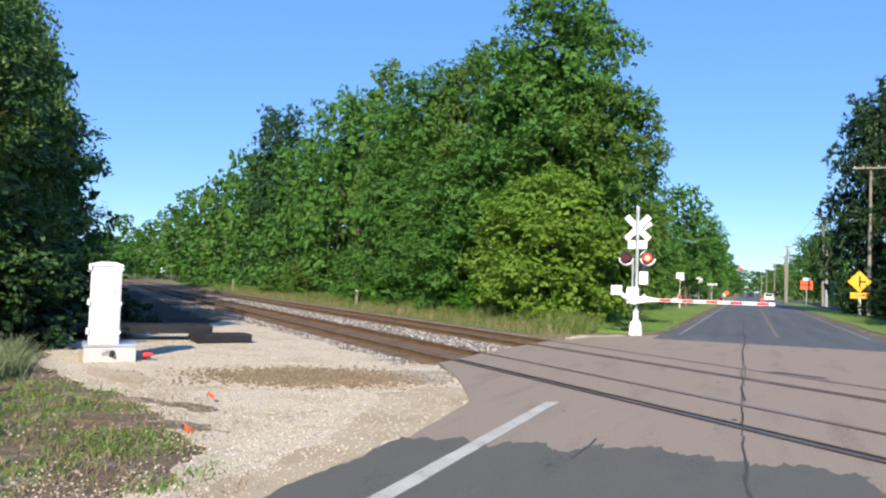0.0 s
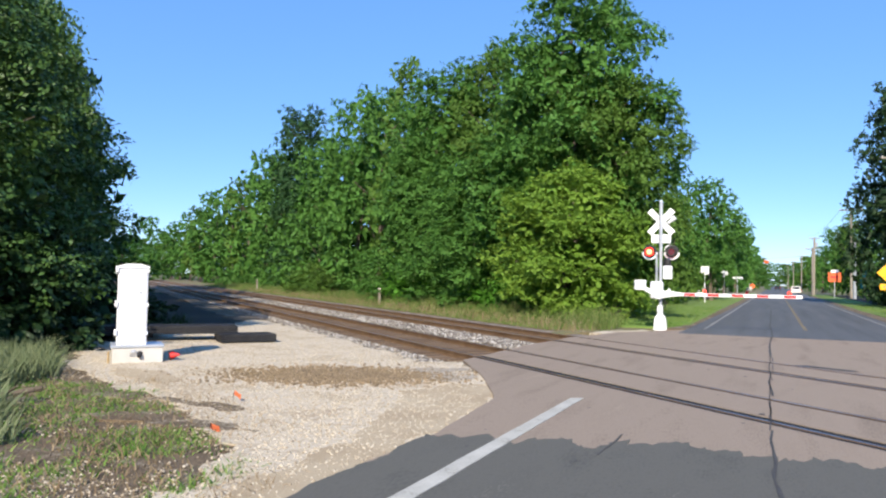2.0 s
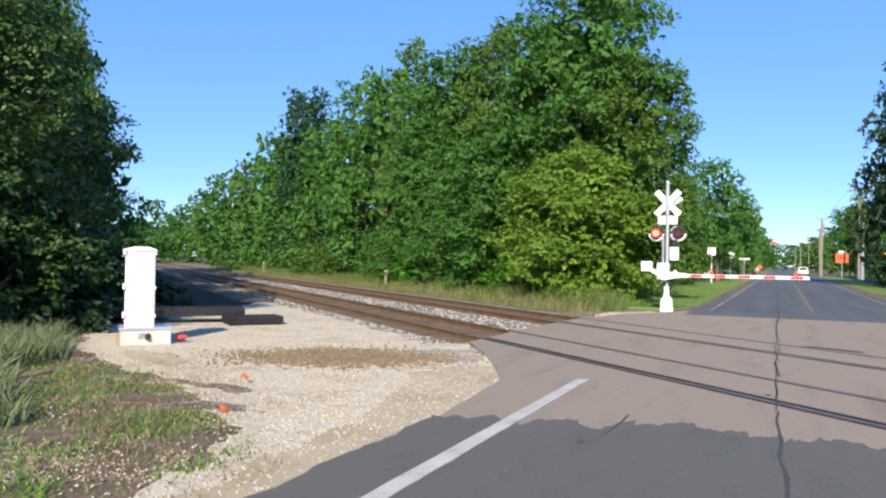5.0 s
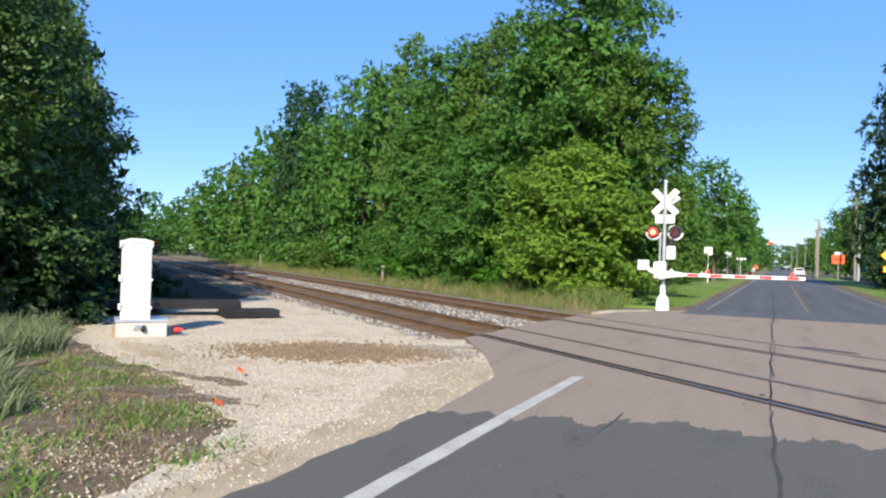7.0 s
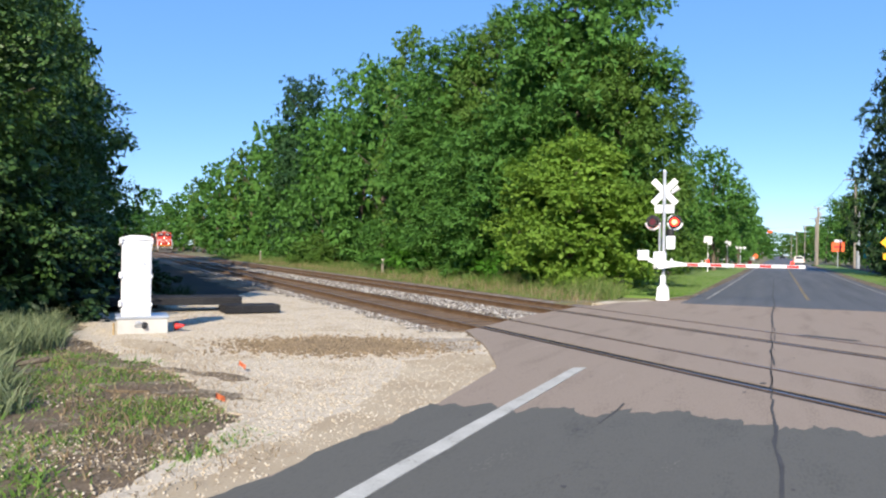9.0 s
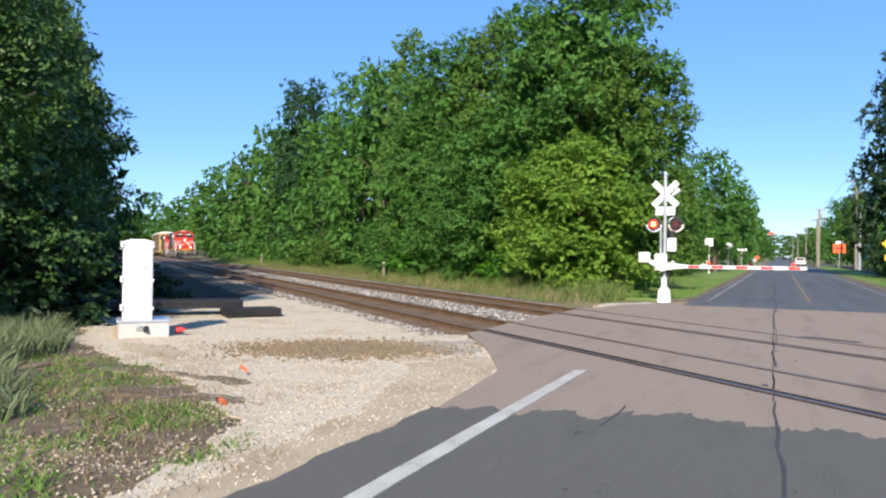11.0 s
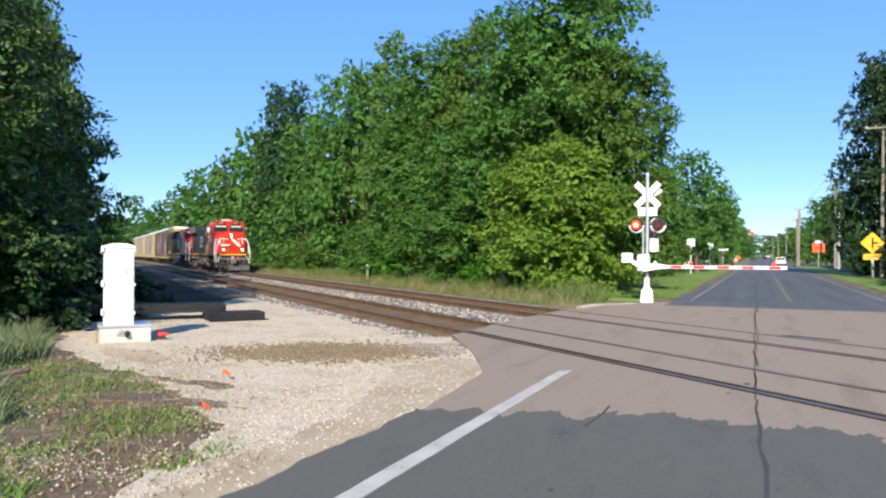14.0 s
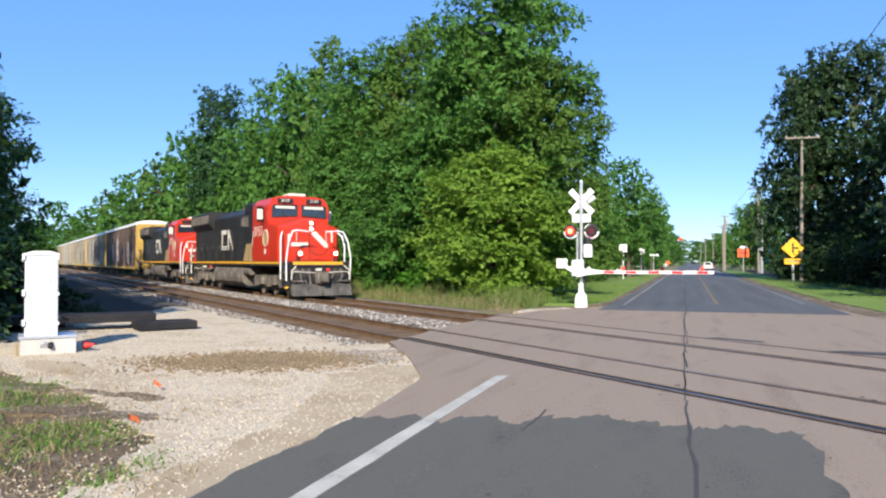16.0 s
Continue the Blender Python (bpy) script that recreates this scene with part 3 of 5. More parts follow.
    faces = (tri[None] + np.arange(n)[:, None, None] * 6).reshape(-1, 3)
    return tagged(raw(name, verts, faces, mat), label, "stones", kind="stuff")


def build_stones():
    rs = np.random.RandomState(11)
    x, y = rs.uniform(-20, -3.3, 110000), rs.uniform(2.0, 22, 110000)
    d = np.hypot(x, y)
    jx, jy = rs.normal(0, 0.3, (2, len(x)))
    keep = inside(x + jx, y + jy, PAD) & (x < -3.35) & (x < -0.2 - 0.345 * y) & (rs.rand(len(x)) < np.clip((9.0 / d) ** 1.3, 0, 1))
    x, y = x[keep][:16000], y[keep][:16000]
    stain = inside(x, y, STAIN) & (rs.rand(len(x)) < 0.5)
    x, y = x[~stain], y[~stain]
    vx, vy = rs.uniform(-13, -3.6, 22000), rs.uniform(2, 10, 22000)
    thick = np.array([noise.noise(Vector((a * 0.8, b * 0.8, 5.0))) for a, b in zip(vx, vy)])
    k = ~inside(vx, vy, PAD) & (thick + rs.normal(0, 0.15, len(vx)) > 0.27) & (vy < 2.5 - 0.75 * vx)
    pebbles("verge_stones", vx[k], vy[k], np.full(k.sum(), -0.04), 0.016, PEBBLE, "loose stones scattered over the verge", 14)
    pebbles("gravel", x, y, np.full(len(x), -0.024), 0.016, PEBBLE, "loose pale crushed stones on the pad", 12)
    n = 7000
    u, v = rs.normal(0, 0.5, n), rs.normal(0, 0.45, n)
    ox, oy = -7.0 + 1.5 * u - 0.75 * v, 11.3 + 0.9 * u + 1.0 * v
    pebbles("oil_stain", ox, oy, np.full(n, -0.027), 0.034, OILY, "brown oil-soaked stones in the gravel", 15)
    s = 13.2 + 62 * rs.rand(26000) ** 1.9
    c = np.where(rs.rand(len(s)) < 0.62, rs.uniform(5.0, 7.1, len(s)), rs.uniform(9.75, 11.2, len(s)))
    p = [math.cos(radians(BED)), math.sin(radians(BED))]
    x, y = p[0] * c - p[1] * s, p[1] * c + p[0] * s
    z = np.where(c > 9, -0.09, np.where(c < 6.5, -0.12 - 0.08 * (c - 5.2) / 1.3, -0.17))
    pebbles("ballast_stones", x, y, z, 0.042, STONE, "coarse grey ballast stones beside the rails", 13)


build_ground()
build_road()
build_tracks()
build_stones()

# ---- trees and plants ----


def leaf_cloud(rs, centres, radii, count, size, per=12, length=0.45, flat=0.72):
    """Leaves as bent diamonds along drooping sprays that grow out of clumps: vertices and faces."""
    centres, radii = np.asarray(centres), np.asarray(radii)
    n = max(1, count // per)
    w = radii ** 2 / (radii ** 2).sum()
    k = rs.choice(len(centres), n, p=w)
    d = rs.normal(0, 1, (n, 3)) + [0, 0, 0.3]
    d /= np.linalg.norm(d, axis=1, keepdims=True)
    start = centres[k] + d * (radii[k] * rs.beta(6, 1.5, n))[:, None] * [1, 1, flat]
    grow = d * [1, 1, 0.45] + rs.normal(0, 0.35, (n, 3))
    grow /= np.linalg.norm(grow, axis=1, keepdims=True)
    ln = length * rs.uniform(0.5, 1.3, (n, 1))
    u = rs.rand(n, per, 1) ** 0.8
    ln, grow, out = ln[:, None], grow[:, None], d[:, None]
    side = rs.normal(0, 1, (n, per, 3)) * [1, 1, 0.55]
    pos = start[:, None] + grow * ln * u + np.array([0, 0, -0.4]) * ln * u ** 2 + side * ln * 0.24
    t = grow * 0.5 + np.array([0, 0, -0.5]) * u + side * 0.7
    t /= np.linalg.norm(t, axis=2, keepdims=True)
    nrm = out * 0.95 + np.array([0, 0, 0.5]) + rs.normal(0, 0.24, (n, per, 3))
    nrm -= (nrm * t).sum(2, keepdims=True) * t
    nrm /= np.linalg.norm(nrm, axis=2, keepdims=True) + 1e-9
    b = np.cross(nrm, t)
    s = size * rs.uniform(0.6, 1.35, (n, per, 1))
    droop = nrm * s * 0.25
    v = np.stack([pos - t * s, pos + b * s * 0.55 - droop * 0.3, pos + t * s - droop, pos - b * s * 0.55 - droop * 0.3], 2)
    return v.reshape(-1, 3), np.arange(n * per * 4).reshape(-1, 4)


def limbs(rs, height, spread, trunk_r, fork, count):
    """A tapered, slightly bent trunk with limbs."""
    bm = bmesh.new()
    pts = [Vector((rs.normal(0, 0.012) * height * k, rs.normal(0, 0.012) * height * k, height * 0.86 * k / 6)) for k in range(7)]
    for k in range(6):
        tube(pts[k], pts[k + 1], trunk_r * (1 - k / 6.6), trunk_r * (1 - (k + 1) / 6.6), 9, bm)
    tube((0, 0, -0.25), (0, 0, 0.5), trunk_r * 1.5, trunk_r, 9, bm)
    tips = []
    for i in range(count):
        h = fork + (0.86 - fork) * (i + rs.rand()) / count
        a = i * 2.4 + rs.normal(0, 0.3)
        p = Vector((0, 0, height * h))
        ln = spread * (0.95 - 0.6 * h) * rs.uniform(0.6, 0.95)
        q = p + Vector((math.cos(a) * ln * 0.5, math.sin(a) * ln * 0.5, ln * 0.3))
        e = q + Vector((math.cos(a + 0.3) * ln * 0.45, math.sin(a + 0.3) * ln * 0.45, ln * 0.22))
        r = trunk_r * (0.36 - 0.26 * h)
        tube(p, q, r, r * 0.6, 6, bm)
        tube(q, e, r * 0.6, r * 0.2, 6, bm)
        tips.append(e)
    return bm, tips


def make_tree(name, seed, height, spread, leaves, leaf_size, mat, low=0.08, clumps=90, label="", shape=0.48, category="tree", group="", clump=0.165, per=12, length=0.42, arms=16, flat=0.72):
    """One broad-leaved tree: trunk with limbs, and a crown of clumps with gaps between them."""
    rs = np.random.RandomState(seed)
    bm, tips = limbs(rs, height, spread, 0.018 * height + 0.05, 0.22, arms)
    root = empty(name)
    part("trunk", bm, BARK, root)
    centres, radii = [], []
    lobes = max(8, clumps // 9)
    for i in range(lobes):
        # lobes, widest below the middle and narrowing to an uneven top, each of many small sprays
        h = low + (1 - low) * (i + rs.rand()) / lobes
        t = (h - low) / (1 - low)
        wide = spread * max(0.12, (math.sin(math.pi * min(1, t * 0.78 + 0.2)) ** shape)) * (1 - 0.16 * t)
        a = i * 2.39996 + rs.normal(0, 0.5)
        size = spread * rs.uniform(0.22, 0.36)
        rr = max(0.0, wide * rs.uniform(0.74, 1.04) - size * 0.5)
        at = np.array((math.cos(a) * rr, math.sin(a) * rr, height * h - size * 0.6))
        for k in range(9):
            d = rs.normal(0, 1, 3) + [math.cos(a) * 0.5, math.sin(a) * 0.5, 0.45]
            d /= np.linalg.norm(d)
            centres.append(tuple(at + d * size * [1, 1, 0.7] * rs.uniform(0.6, 1.05)))
            radii.append(spread * clump * rs.uniform(0.55, 1.25))
    for e in tips:
        centres.append(tuple(e))
        radii.append(spread * clump * 1.1)
    # the inside of the crown, dense with larger leaves, so that limbs stay hidden
    core, core_r = [], []
    for i in range(26):
        h = low + (0.93 - low) * (i + 0.5) / 26
        t = (h - low) / (1 - low)
        wide = spread * max(0.12, (math.sin(math.pi * min(1, t * 0.78 + 0.2)) ** shape)) * (1 - 0.16 * t)
        a = i * 2.4
        core.append((math.cos(a) * wide * 0.36, math.sin(a) * wide * 0.36, height * h - 0.12 * spread))
        core_r.append(wide * 0.38)
    v, f = leaf_cloud(rs, centres, radii, int(leaves * 0.9), leaf_size, per, length, flat)
    v2, f2 = leaf_cloud(rs, core, core_r, int(leaves * 0.1), leaf_size * 2.0, 4, length)
    v, f = np.concatenate([v, v2]), np.concatenate([f, f2 + len(v)])
    v[:, 2] = np.maximum(v[:, 2], 0.1)
    raw("crown", v, f, mat, root)
    return tagged(root, label, category, group)


def stand(tree, x, y, turn, scale, tall=1.0, label=""):
    """A copy of a tree at a place, turned and sized."""
    c = copy_thing(tree, pose(x, y, -0.12, 0, 0, turn))
    c.scale = (scale, scale, scale * tall)
    if label:
        c["label"] = label
    return c


def build_woods():
    recipes = {
        "m": dict(name="tree", seed=1, height=15, spread=5.2, leaves=54000, leaf_size=0.108, mat=LEAF, low=0.12, clumps=297, shape=0.3, clump=0.185, flat=0.6, label="tall green maple in full leaf beside the tracks", group="trackside trees"),
        "n": dict(name="tree", seed=2, height=14, spread=4.6, leaves=40000, leaf_size=0.104, mat=LEAF_OLIVE, low=0.1, clumps=207, flat=0.62, clump=0.17, label="olive green broad-leaved tree in full leaf", group="trackside trees", length=0.5),
        "o": dict(name="tree", seed=3, height=13, spread=5.0, leaves=40000, leaf_size=0.104, mat=LEAF, low=0.1, clumps=207, flat=0.6, clump=0.17, label="spreading green tree in full leaf", shape=0.4, group="trackside trees"),
        "e": dict(name="tree", seed=12, height=15, spread=4.4, leaves=36000, leaf_size=0.125, mat=LEAF_DEEP, low=0.05, clumps=300, clump=0.2, label="deep green narrow tree rising above the woods", shape=0.34, group="trackside trees", length=0.35),
        "y": dict(name="tree", seed=4, height=7.2, spread=3.4, leaves=42000, leaf_size=0.076, mat=LEAF_LIGHT, low=0.16, clumps=171, flat=0.6, clump=0.165, label="young yellow-green tree in front of the woods", shape=0.45, group="trackside trees", length=0.32),
        "d": dict(name="tree", seed=5, height=13, spread=5.4, leaves=36000, leaf_size=0.088, mat=LEAF_SHADE_DARK, low=0.12, clumps=117, clump=0.18, flat=0.45, label="green tree with leaves darkened for shade", shape=0.5, group="shady trees", per=14, length=0.7),
        "k": dict(name="tree", seed=8, height=13, spread=5.4, leaves=28000, leaf_size=0.13, mat=LEAF_SHADE_BLACK, low=0.03, clumps=220, label="roadside tree with leaves darkened for shade", shape=0.5, group="roadside trees", length=0.5),
        "s": dict(name="shrub", seed=6, height=2.6, spread=1.7, leaves=2200, leaf_size=0.1, mat=LEAF, low=0.05, clumps=60, label="low leafy green shrub at the edge of the woods", shape=0.4, category="bush", group="shrubs", clump=0.2, length=0.25, arms=6)}
    recipes["q"] = dict(recipes["o"], seed=15, low=0.3, label="roadside tree with a clear trunk and a full green crown", group="roadside trees")
    recipes["t"] = dict(recipes["s"], mat=LEAF_SHADE_BLACK, seed=9, label="shrub below the trees with leaves blackened for shade")
    recipes["u"] = dict(recipes["s"], mat=LEAF_FRESH, seed=13, leaves=4200, leaf_size=0.085, label="fresh bright green sapling before the woods")
    recipes["v"] = dict(recipes["s"], mat=LEAF_OLIVE, seed=14, leaves=5000, leaf_size=0.07, label="dense olive green bush at the edge of the woods")
    detail = {"N": (1.0, 1.0, 1), "M": (0.18, 1.85, 2), "F": (0.055, 3.3, 3)}
    made = {}

    def source(kind):
        if kind not in made:
            r = dict(recipes[kind[0]])
            share, grow, coarse = detail[kind[1]]
            r["leaves"], r["leaf_size"] = int(r["leaves"] * share), r["leaf_size"] * grow
            r["per"], r["arms"] = r.get("per", 12) // coarse, r.get("arms", 16) // coarse
            made[kind] = make_tree(**r), r["height"]
        return made[kind]
    rnd = random.Random(7)
    places = [(*on_bed(c, s).xy, h, wide, kind) for kind, c, s, h, wide in WOOD_ROW] + NEAR_LEFT + ROADSIDE
    for k in range(40):
        s = 31 + k * 3.0 + rnd.uniform(-1, 1)
        p = on_bed(19.4 + rnd.uniform(-0.4, 1.4) + 0.006 * s, s)
        places.append((p.x, p.y, rnd.uniform(1.5, 3.2), rnd.uniform(0.75, 1.4), "sN"))
    for kind, c, s, h, wide in (("uN", 18.9, 46.6, 2.9, 1.1), ("uN", 19.2, 34.3, 2.2, 1.0), ("uN", 19.3, 38.4, 2.3, 0.9), ("uN", 19.4, 52, 2.2, 0.9), ("vN", 18.6, 70.5, 3.2, 1.7), ("vN", 18.9, 66, 2.5, 1.3)):
        p = on_bed(c, s)
        places.append((p.x, p.y, h, wide, kind))
    for x, y, h, wide, kind in places:
        tree, base = source(kind)
        stand(tree, x, y, rnd.uniform(0, 360), wide, h / base / wide)
    for tree, _ in made.values():
        for o in (*tree.children_recursive, tree):
            bpy.data.objects.remove(o)


WOOD_ROW = [("yN", 19.8, 29.3, 7.2, 1.12), ("mN", 23.5, 33.4, 18.3, 0.98), ("nN", 23.8, 30.9, 12.8, 0.8), ("nN", 24, 37.4, 16.2, 0.93),
            ("oN", 20.8, 41.5, 9.3, 0.87), ("nN", 24, 44.9, 18.3, 0.87), ("oN", 21, 36.3, 10.3, 0.93), ("mN", 22.5, 48.5, 16.9, 0.93),
            ("nM", 22.5, 56.0, 19.3, 0.87), ("oN", 20.5, 48.4, 11.2, 0.87), ("oM", 22.5, 62.6, 19.2, 0.93), ("mM", 22.5, 68.8, 19.9, 0.87),
            ("oM", 22, 74.5, 16.8, 0.93), ("eN", 23.5, 95.5, 24.0, 1.12), ("oM", 21.5, 79.0, 16.4, 0.99), ("mM", 22, 99.8, 19.3, 1.04),
            ("oF", 22, 112.5, 20.4, 1.04), ("nF", 22, 128.4, 19.5, 1.04), ("oF", 22, 145.7, 19.0, 1.10), ("mF", 22, 166.1, 19.8, 1.16),
            ("nF", 22, 191.4, 19.3, 1.16), ("oF", 22, 215.4, 18.9, 1.28), ("mF", 21.5, 240.1, 17.7, 1.39), ("nF", 21, 266.0, 17.0, 1.51),
            ("oF", 20, 281.9, 16.9, 1.62), ("mF", 14.5, 298.7, 23.4, 1.51), ("oF", 8, 229.2, 12.3, 1.86), ("oF", 5, 215.5, 10.1, 2.09),
            ("nF", 3, 340.7, 13.8, 2.09), ("oF", 28, 105, 15, 1.3), ("nF", 28, 125, 15, 1.3), ("oF", 27.5, 145, 15, 1.3), ("mF", 27, 168, 15, 1.4), ("nF", 26, 195, 15, 1.4),
            ("mF", 30, 44, 14.0, 1.20), ("nF", 29, 46, 15.0, 1.28), ("oF", 29, 60, 16.1, 1.39),
            ("mF", 29, 76, 16.1, 1.39), ("oF", 28, 95, 15.0, 1.39), ("nF", 28, 115, 13.9, 1.39)]
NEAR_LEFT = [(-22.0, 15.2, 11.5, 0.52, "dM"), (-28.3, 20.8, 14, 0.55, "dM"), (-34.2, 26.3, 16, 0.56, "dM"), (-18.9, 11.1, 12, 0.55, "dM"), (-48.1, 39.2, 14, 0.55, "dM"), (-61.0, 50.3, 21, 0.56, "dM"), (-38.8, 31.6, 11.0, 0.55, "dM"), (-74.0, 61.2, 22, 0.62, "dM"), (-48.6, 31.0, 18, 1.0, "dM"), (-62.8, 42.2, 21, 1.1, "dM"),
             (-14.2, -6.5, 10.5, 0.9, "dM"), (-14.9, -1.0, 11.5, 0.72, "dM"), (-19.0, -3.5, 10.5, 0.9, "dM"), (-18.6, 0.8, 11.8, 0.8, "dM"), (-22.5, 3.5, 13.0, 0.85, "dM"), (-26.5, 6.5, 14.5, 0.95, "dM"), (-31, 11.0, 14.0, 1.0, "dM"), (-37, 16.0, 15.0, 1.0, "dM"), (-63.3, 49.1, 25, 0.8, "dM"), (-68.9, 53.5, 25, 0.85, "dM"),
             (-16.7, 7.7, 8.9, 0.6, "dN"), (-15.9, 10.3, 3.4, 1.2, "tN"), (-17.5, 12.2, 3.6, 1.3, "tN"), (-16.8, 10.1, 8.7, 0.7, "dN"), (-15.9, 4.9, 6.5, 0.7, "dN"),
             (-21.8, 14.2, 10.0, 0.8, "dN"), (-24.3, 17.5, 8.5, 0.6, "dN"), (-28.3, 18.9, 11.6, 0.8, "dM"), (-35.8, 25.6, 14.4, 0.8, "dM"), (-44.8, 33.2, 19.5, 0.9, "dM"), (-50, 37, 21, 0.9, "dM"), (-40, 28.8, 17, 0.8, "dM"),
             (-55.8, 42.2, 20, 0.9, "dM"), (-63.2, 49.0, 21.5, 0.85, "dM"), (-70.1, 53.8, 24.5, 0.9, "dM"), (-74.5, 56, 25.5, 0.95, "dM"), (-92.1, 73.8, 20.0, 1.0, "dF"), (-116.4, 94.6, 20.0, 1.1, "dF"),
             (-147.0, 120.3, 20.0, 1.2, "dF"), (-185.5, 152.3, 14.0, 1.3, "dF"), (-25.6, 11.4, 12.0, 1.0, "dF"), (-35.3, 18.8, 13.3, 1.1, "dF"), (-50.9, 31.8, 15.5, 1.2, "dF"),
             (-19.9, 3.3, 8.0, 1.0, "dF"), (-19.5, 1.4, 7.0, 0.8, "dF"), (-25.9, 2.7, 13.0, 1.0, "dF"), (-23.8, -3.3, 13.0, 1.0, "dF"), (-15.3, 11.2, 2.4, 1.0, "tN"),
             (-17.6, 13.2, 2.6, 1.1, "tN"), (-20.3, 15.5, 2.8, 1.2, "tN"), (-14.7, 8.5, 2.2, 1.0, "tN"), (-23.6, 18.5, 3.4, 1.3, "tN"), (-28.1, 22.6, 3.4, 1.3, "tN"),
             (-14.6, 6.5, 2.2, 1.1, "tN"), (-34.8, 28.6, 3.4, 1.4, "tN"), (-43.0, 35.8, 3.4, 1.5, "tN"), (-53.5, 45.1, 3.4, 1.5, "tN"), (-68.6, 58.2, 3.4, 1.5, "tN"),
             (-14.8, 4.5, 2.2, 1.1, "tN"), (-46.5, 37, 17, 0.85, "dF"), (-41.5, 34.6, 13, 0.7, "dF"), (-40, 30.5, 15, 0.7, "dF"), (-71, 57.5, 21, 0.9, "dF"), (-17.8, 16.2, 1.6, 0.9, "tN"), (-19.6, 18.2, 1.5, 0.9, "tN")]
ROADSIDE = [(-16, 47, 7.5, 0.75, "oM"), (-11.8, 66, 7, 0.75, "qM"), (-13, 95, 9, 0.9, "oM"), (-9.0, 79, 8.0, 0.62, "qM"), (-8.6, 70, 10, 0.6, "qM"), (-10.5, 86, 11, 0.8, "qM"), (-7.2, 90, 7.5, 0.5, "qM"), (-7.4, 105, 8, 0.55, "qM"), (-9.5, 100, 3.4, 1.5, "sN"), (-9.0, 130, 3.6, 1.6, "sN"), (-8.2, 160, 4, 1.8, "sN"),
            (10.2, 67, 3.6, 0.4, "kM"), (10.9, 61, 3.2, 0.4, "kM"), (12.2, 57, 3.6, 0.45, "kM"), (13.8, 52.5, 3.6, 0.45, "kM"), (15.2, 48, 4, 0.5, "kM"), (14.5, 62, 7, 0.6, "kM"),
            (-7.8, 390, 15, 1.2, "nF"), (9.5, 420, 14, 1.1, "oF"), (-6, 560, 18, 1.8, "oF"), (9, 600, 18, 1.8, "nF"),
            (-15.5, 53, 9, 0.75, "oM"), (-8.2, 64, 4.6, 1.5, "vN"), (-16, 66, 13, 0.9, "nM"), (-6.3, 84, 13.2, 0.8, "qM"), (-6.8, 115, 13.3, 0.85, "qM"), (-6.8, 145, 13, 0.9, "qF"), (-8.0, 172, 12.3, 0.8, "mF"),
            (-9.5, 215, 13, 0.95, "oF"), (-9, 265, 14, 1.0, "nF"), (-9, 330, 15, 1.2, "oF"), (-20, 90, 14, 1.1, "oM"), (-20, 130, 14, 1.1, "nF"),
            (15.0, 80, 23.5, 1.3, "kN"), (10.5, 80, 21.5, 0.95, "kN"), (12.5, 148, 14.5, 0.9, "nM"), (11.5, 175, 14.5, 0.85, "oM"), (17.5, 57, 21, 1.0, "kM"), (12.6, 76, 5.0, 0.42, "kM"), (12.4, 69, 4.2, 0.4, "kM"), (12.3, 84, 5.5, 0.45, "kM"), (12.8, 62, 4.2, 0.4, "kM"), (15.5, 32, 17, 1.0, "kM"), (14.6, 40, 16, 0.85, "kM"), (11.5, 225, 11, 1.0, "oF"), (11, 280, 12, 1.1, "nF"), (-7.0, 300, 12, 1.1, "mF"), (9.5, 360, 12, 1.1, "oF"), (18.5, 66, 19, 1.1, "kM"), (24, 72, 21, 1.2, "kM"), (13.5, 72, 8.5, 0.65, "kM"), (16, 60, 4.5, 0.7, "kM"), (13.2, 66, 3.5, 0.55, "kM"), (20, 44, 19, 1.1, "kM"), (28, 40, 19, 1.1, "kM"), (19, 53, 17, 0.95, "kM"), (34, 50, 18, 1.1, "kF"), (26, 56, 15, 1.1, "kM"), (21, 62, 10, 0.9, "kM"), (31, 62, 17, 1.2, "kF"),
            (15.5, 128, 13.5, 0.9, "oM"), (18, 110, 14, 1.0, "kM"), (13, 152, 13, 0.85, "mF"), (15, 190, 13.5, 1.1, "nF"), (13.5, 250, 14, 1.2, "oF"), (12, 330, 14, 1.2, "nF"), (3, 900, 26, 4.0, "oF"), (-30, 900, 28, 4.0, "nF"), (36, 900, 28, 4.0, "mF")]


def blades(name, px, py, height, width, lean, mat, label, seed, z=-0.09):
    """Grass as tapering bent blades."""
    rs = np.random.RandomState(seed)
    n = len(px)
    a, ln = rs.uniform(0, 6.28, n), rs.uniform(0.2, 1, n) * lean
    h = height * rs.uniform(0.5, 1.3, n)
    w = width * rs.uniform(0.6, 1.3, n)
    ca, sa = np.cos(a), np.sin(a)
    b = rs.uniform(0, 6.28, n)
    cb, sb = np.cos(b) * w, np.sin(b) * w
    P = lambda k, f: np.stack([px + ca * ln * h * k ** 2 + cb * f, py + sa * ln * h * k ** 2 + sb * f, z + h * k * (1 - 0.25 * ln * k)], -1)
    zero, half, one = np.zeros(n)[:, None], 0.55, 1.0
    v = np.stack([P(0.0, -1), P(0.0, 1), P(half, 0.8), P(half, -0.8), P(one, 0.12), P(one, -0.12)], 1)
    f = np.array([(0, 1, 2, 3), (3, 2, 4, 5)])
    faces = (f[None] + np.arange(n)[:, None, None] * 6).reshape(-1, 4)
    return tagged(raw(name, v.reshape(-1, 3), faces, mat), label, "grass", kind="stuff")


def patchy(rs, n, x0, x1, y0, y1, scale, cut, seed):
    """Random places in a rectangle, thick where a slow noise is high."""
    x, y = rs.uniform(x0, x1, n), rs.uniform(y0, y1, n)
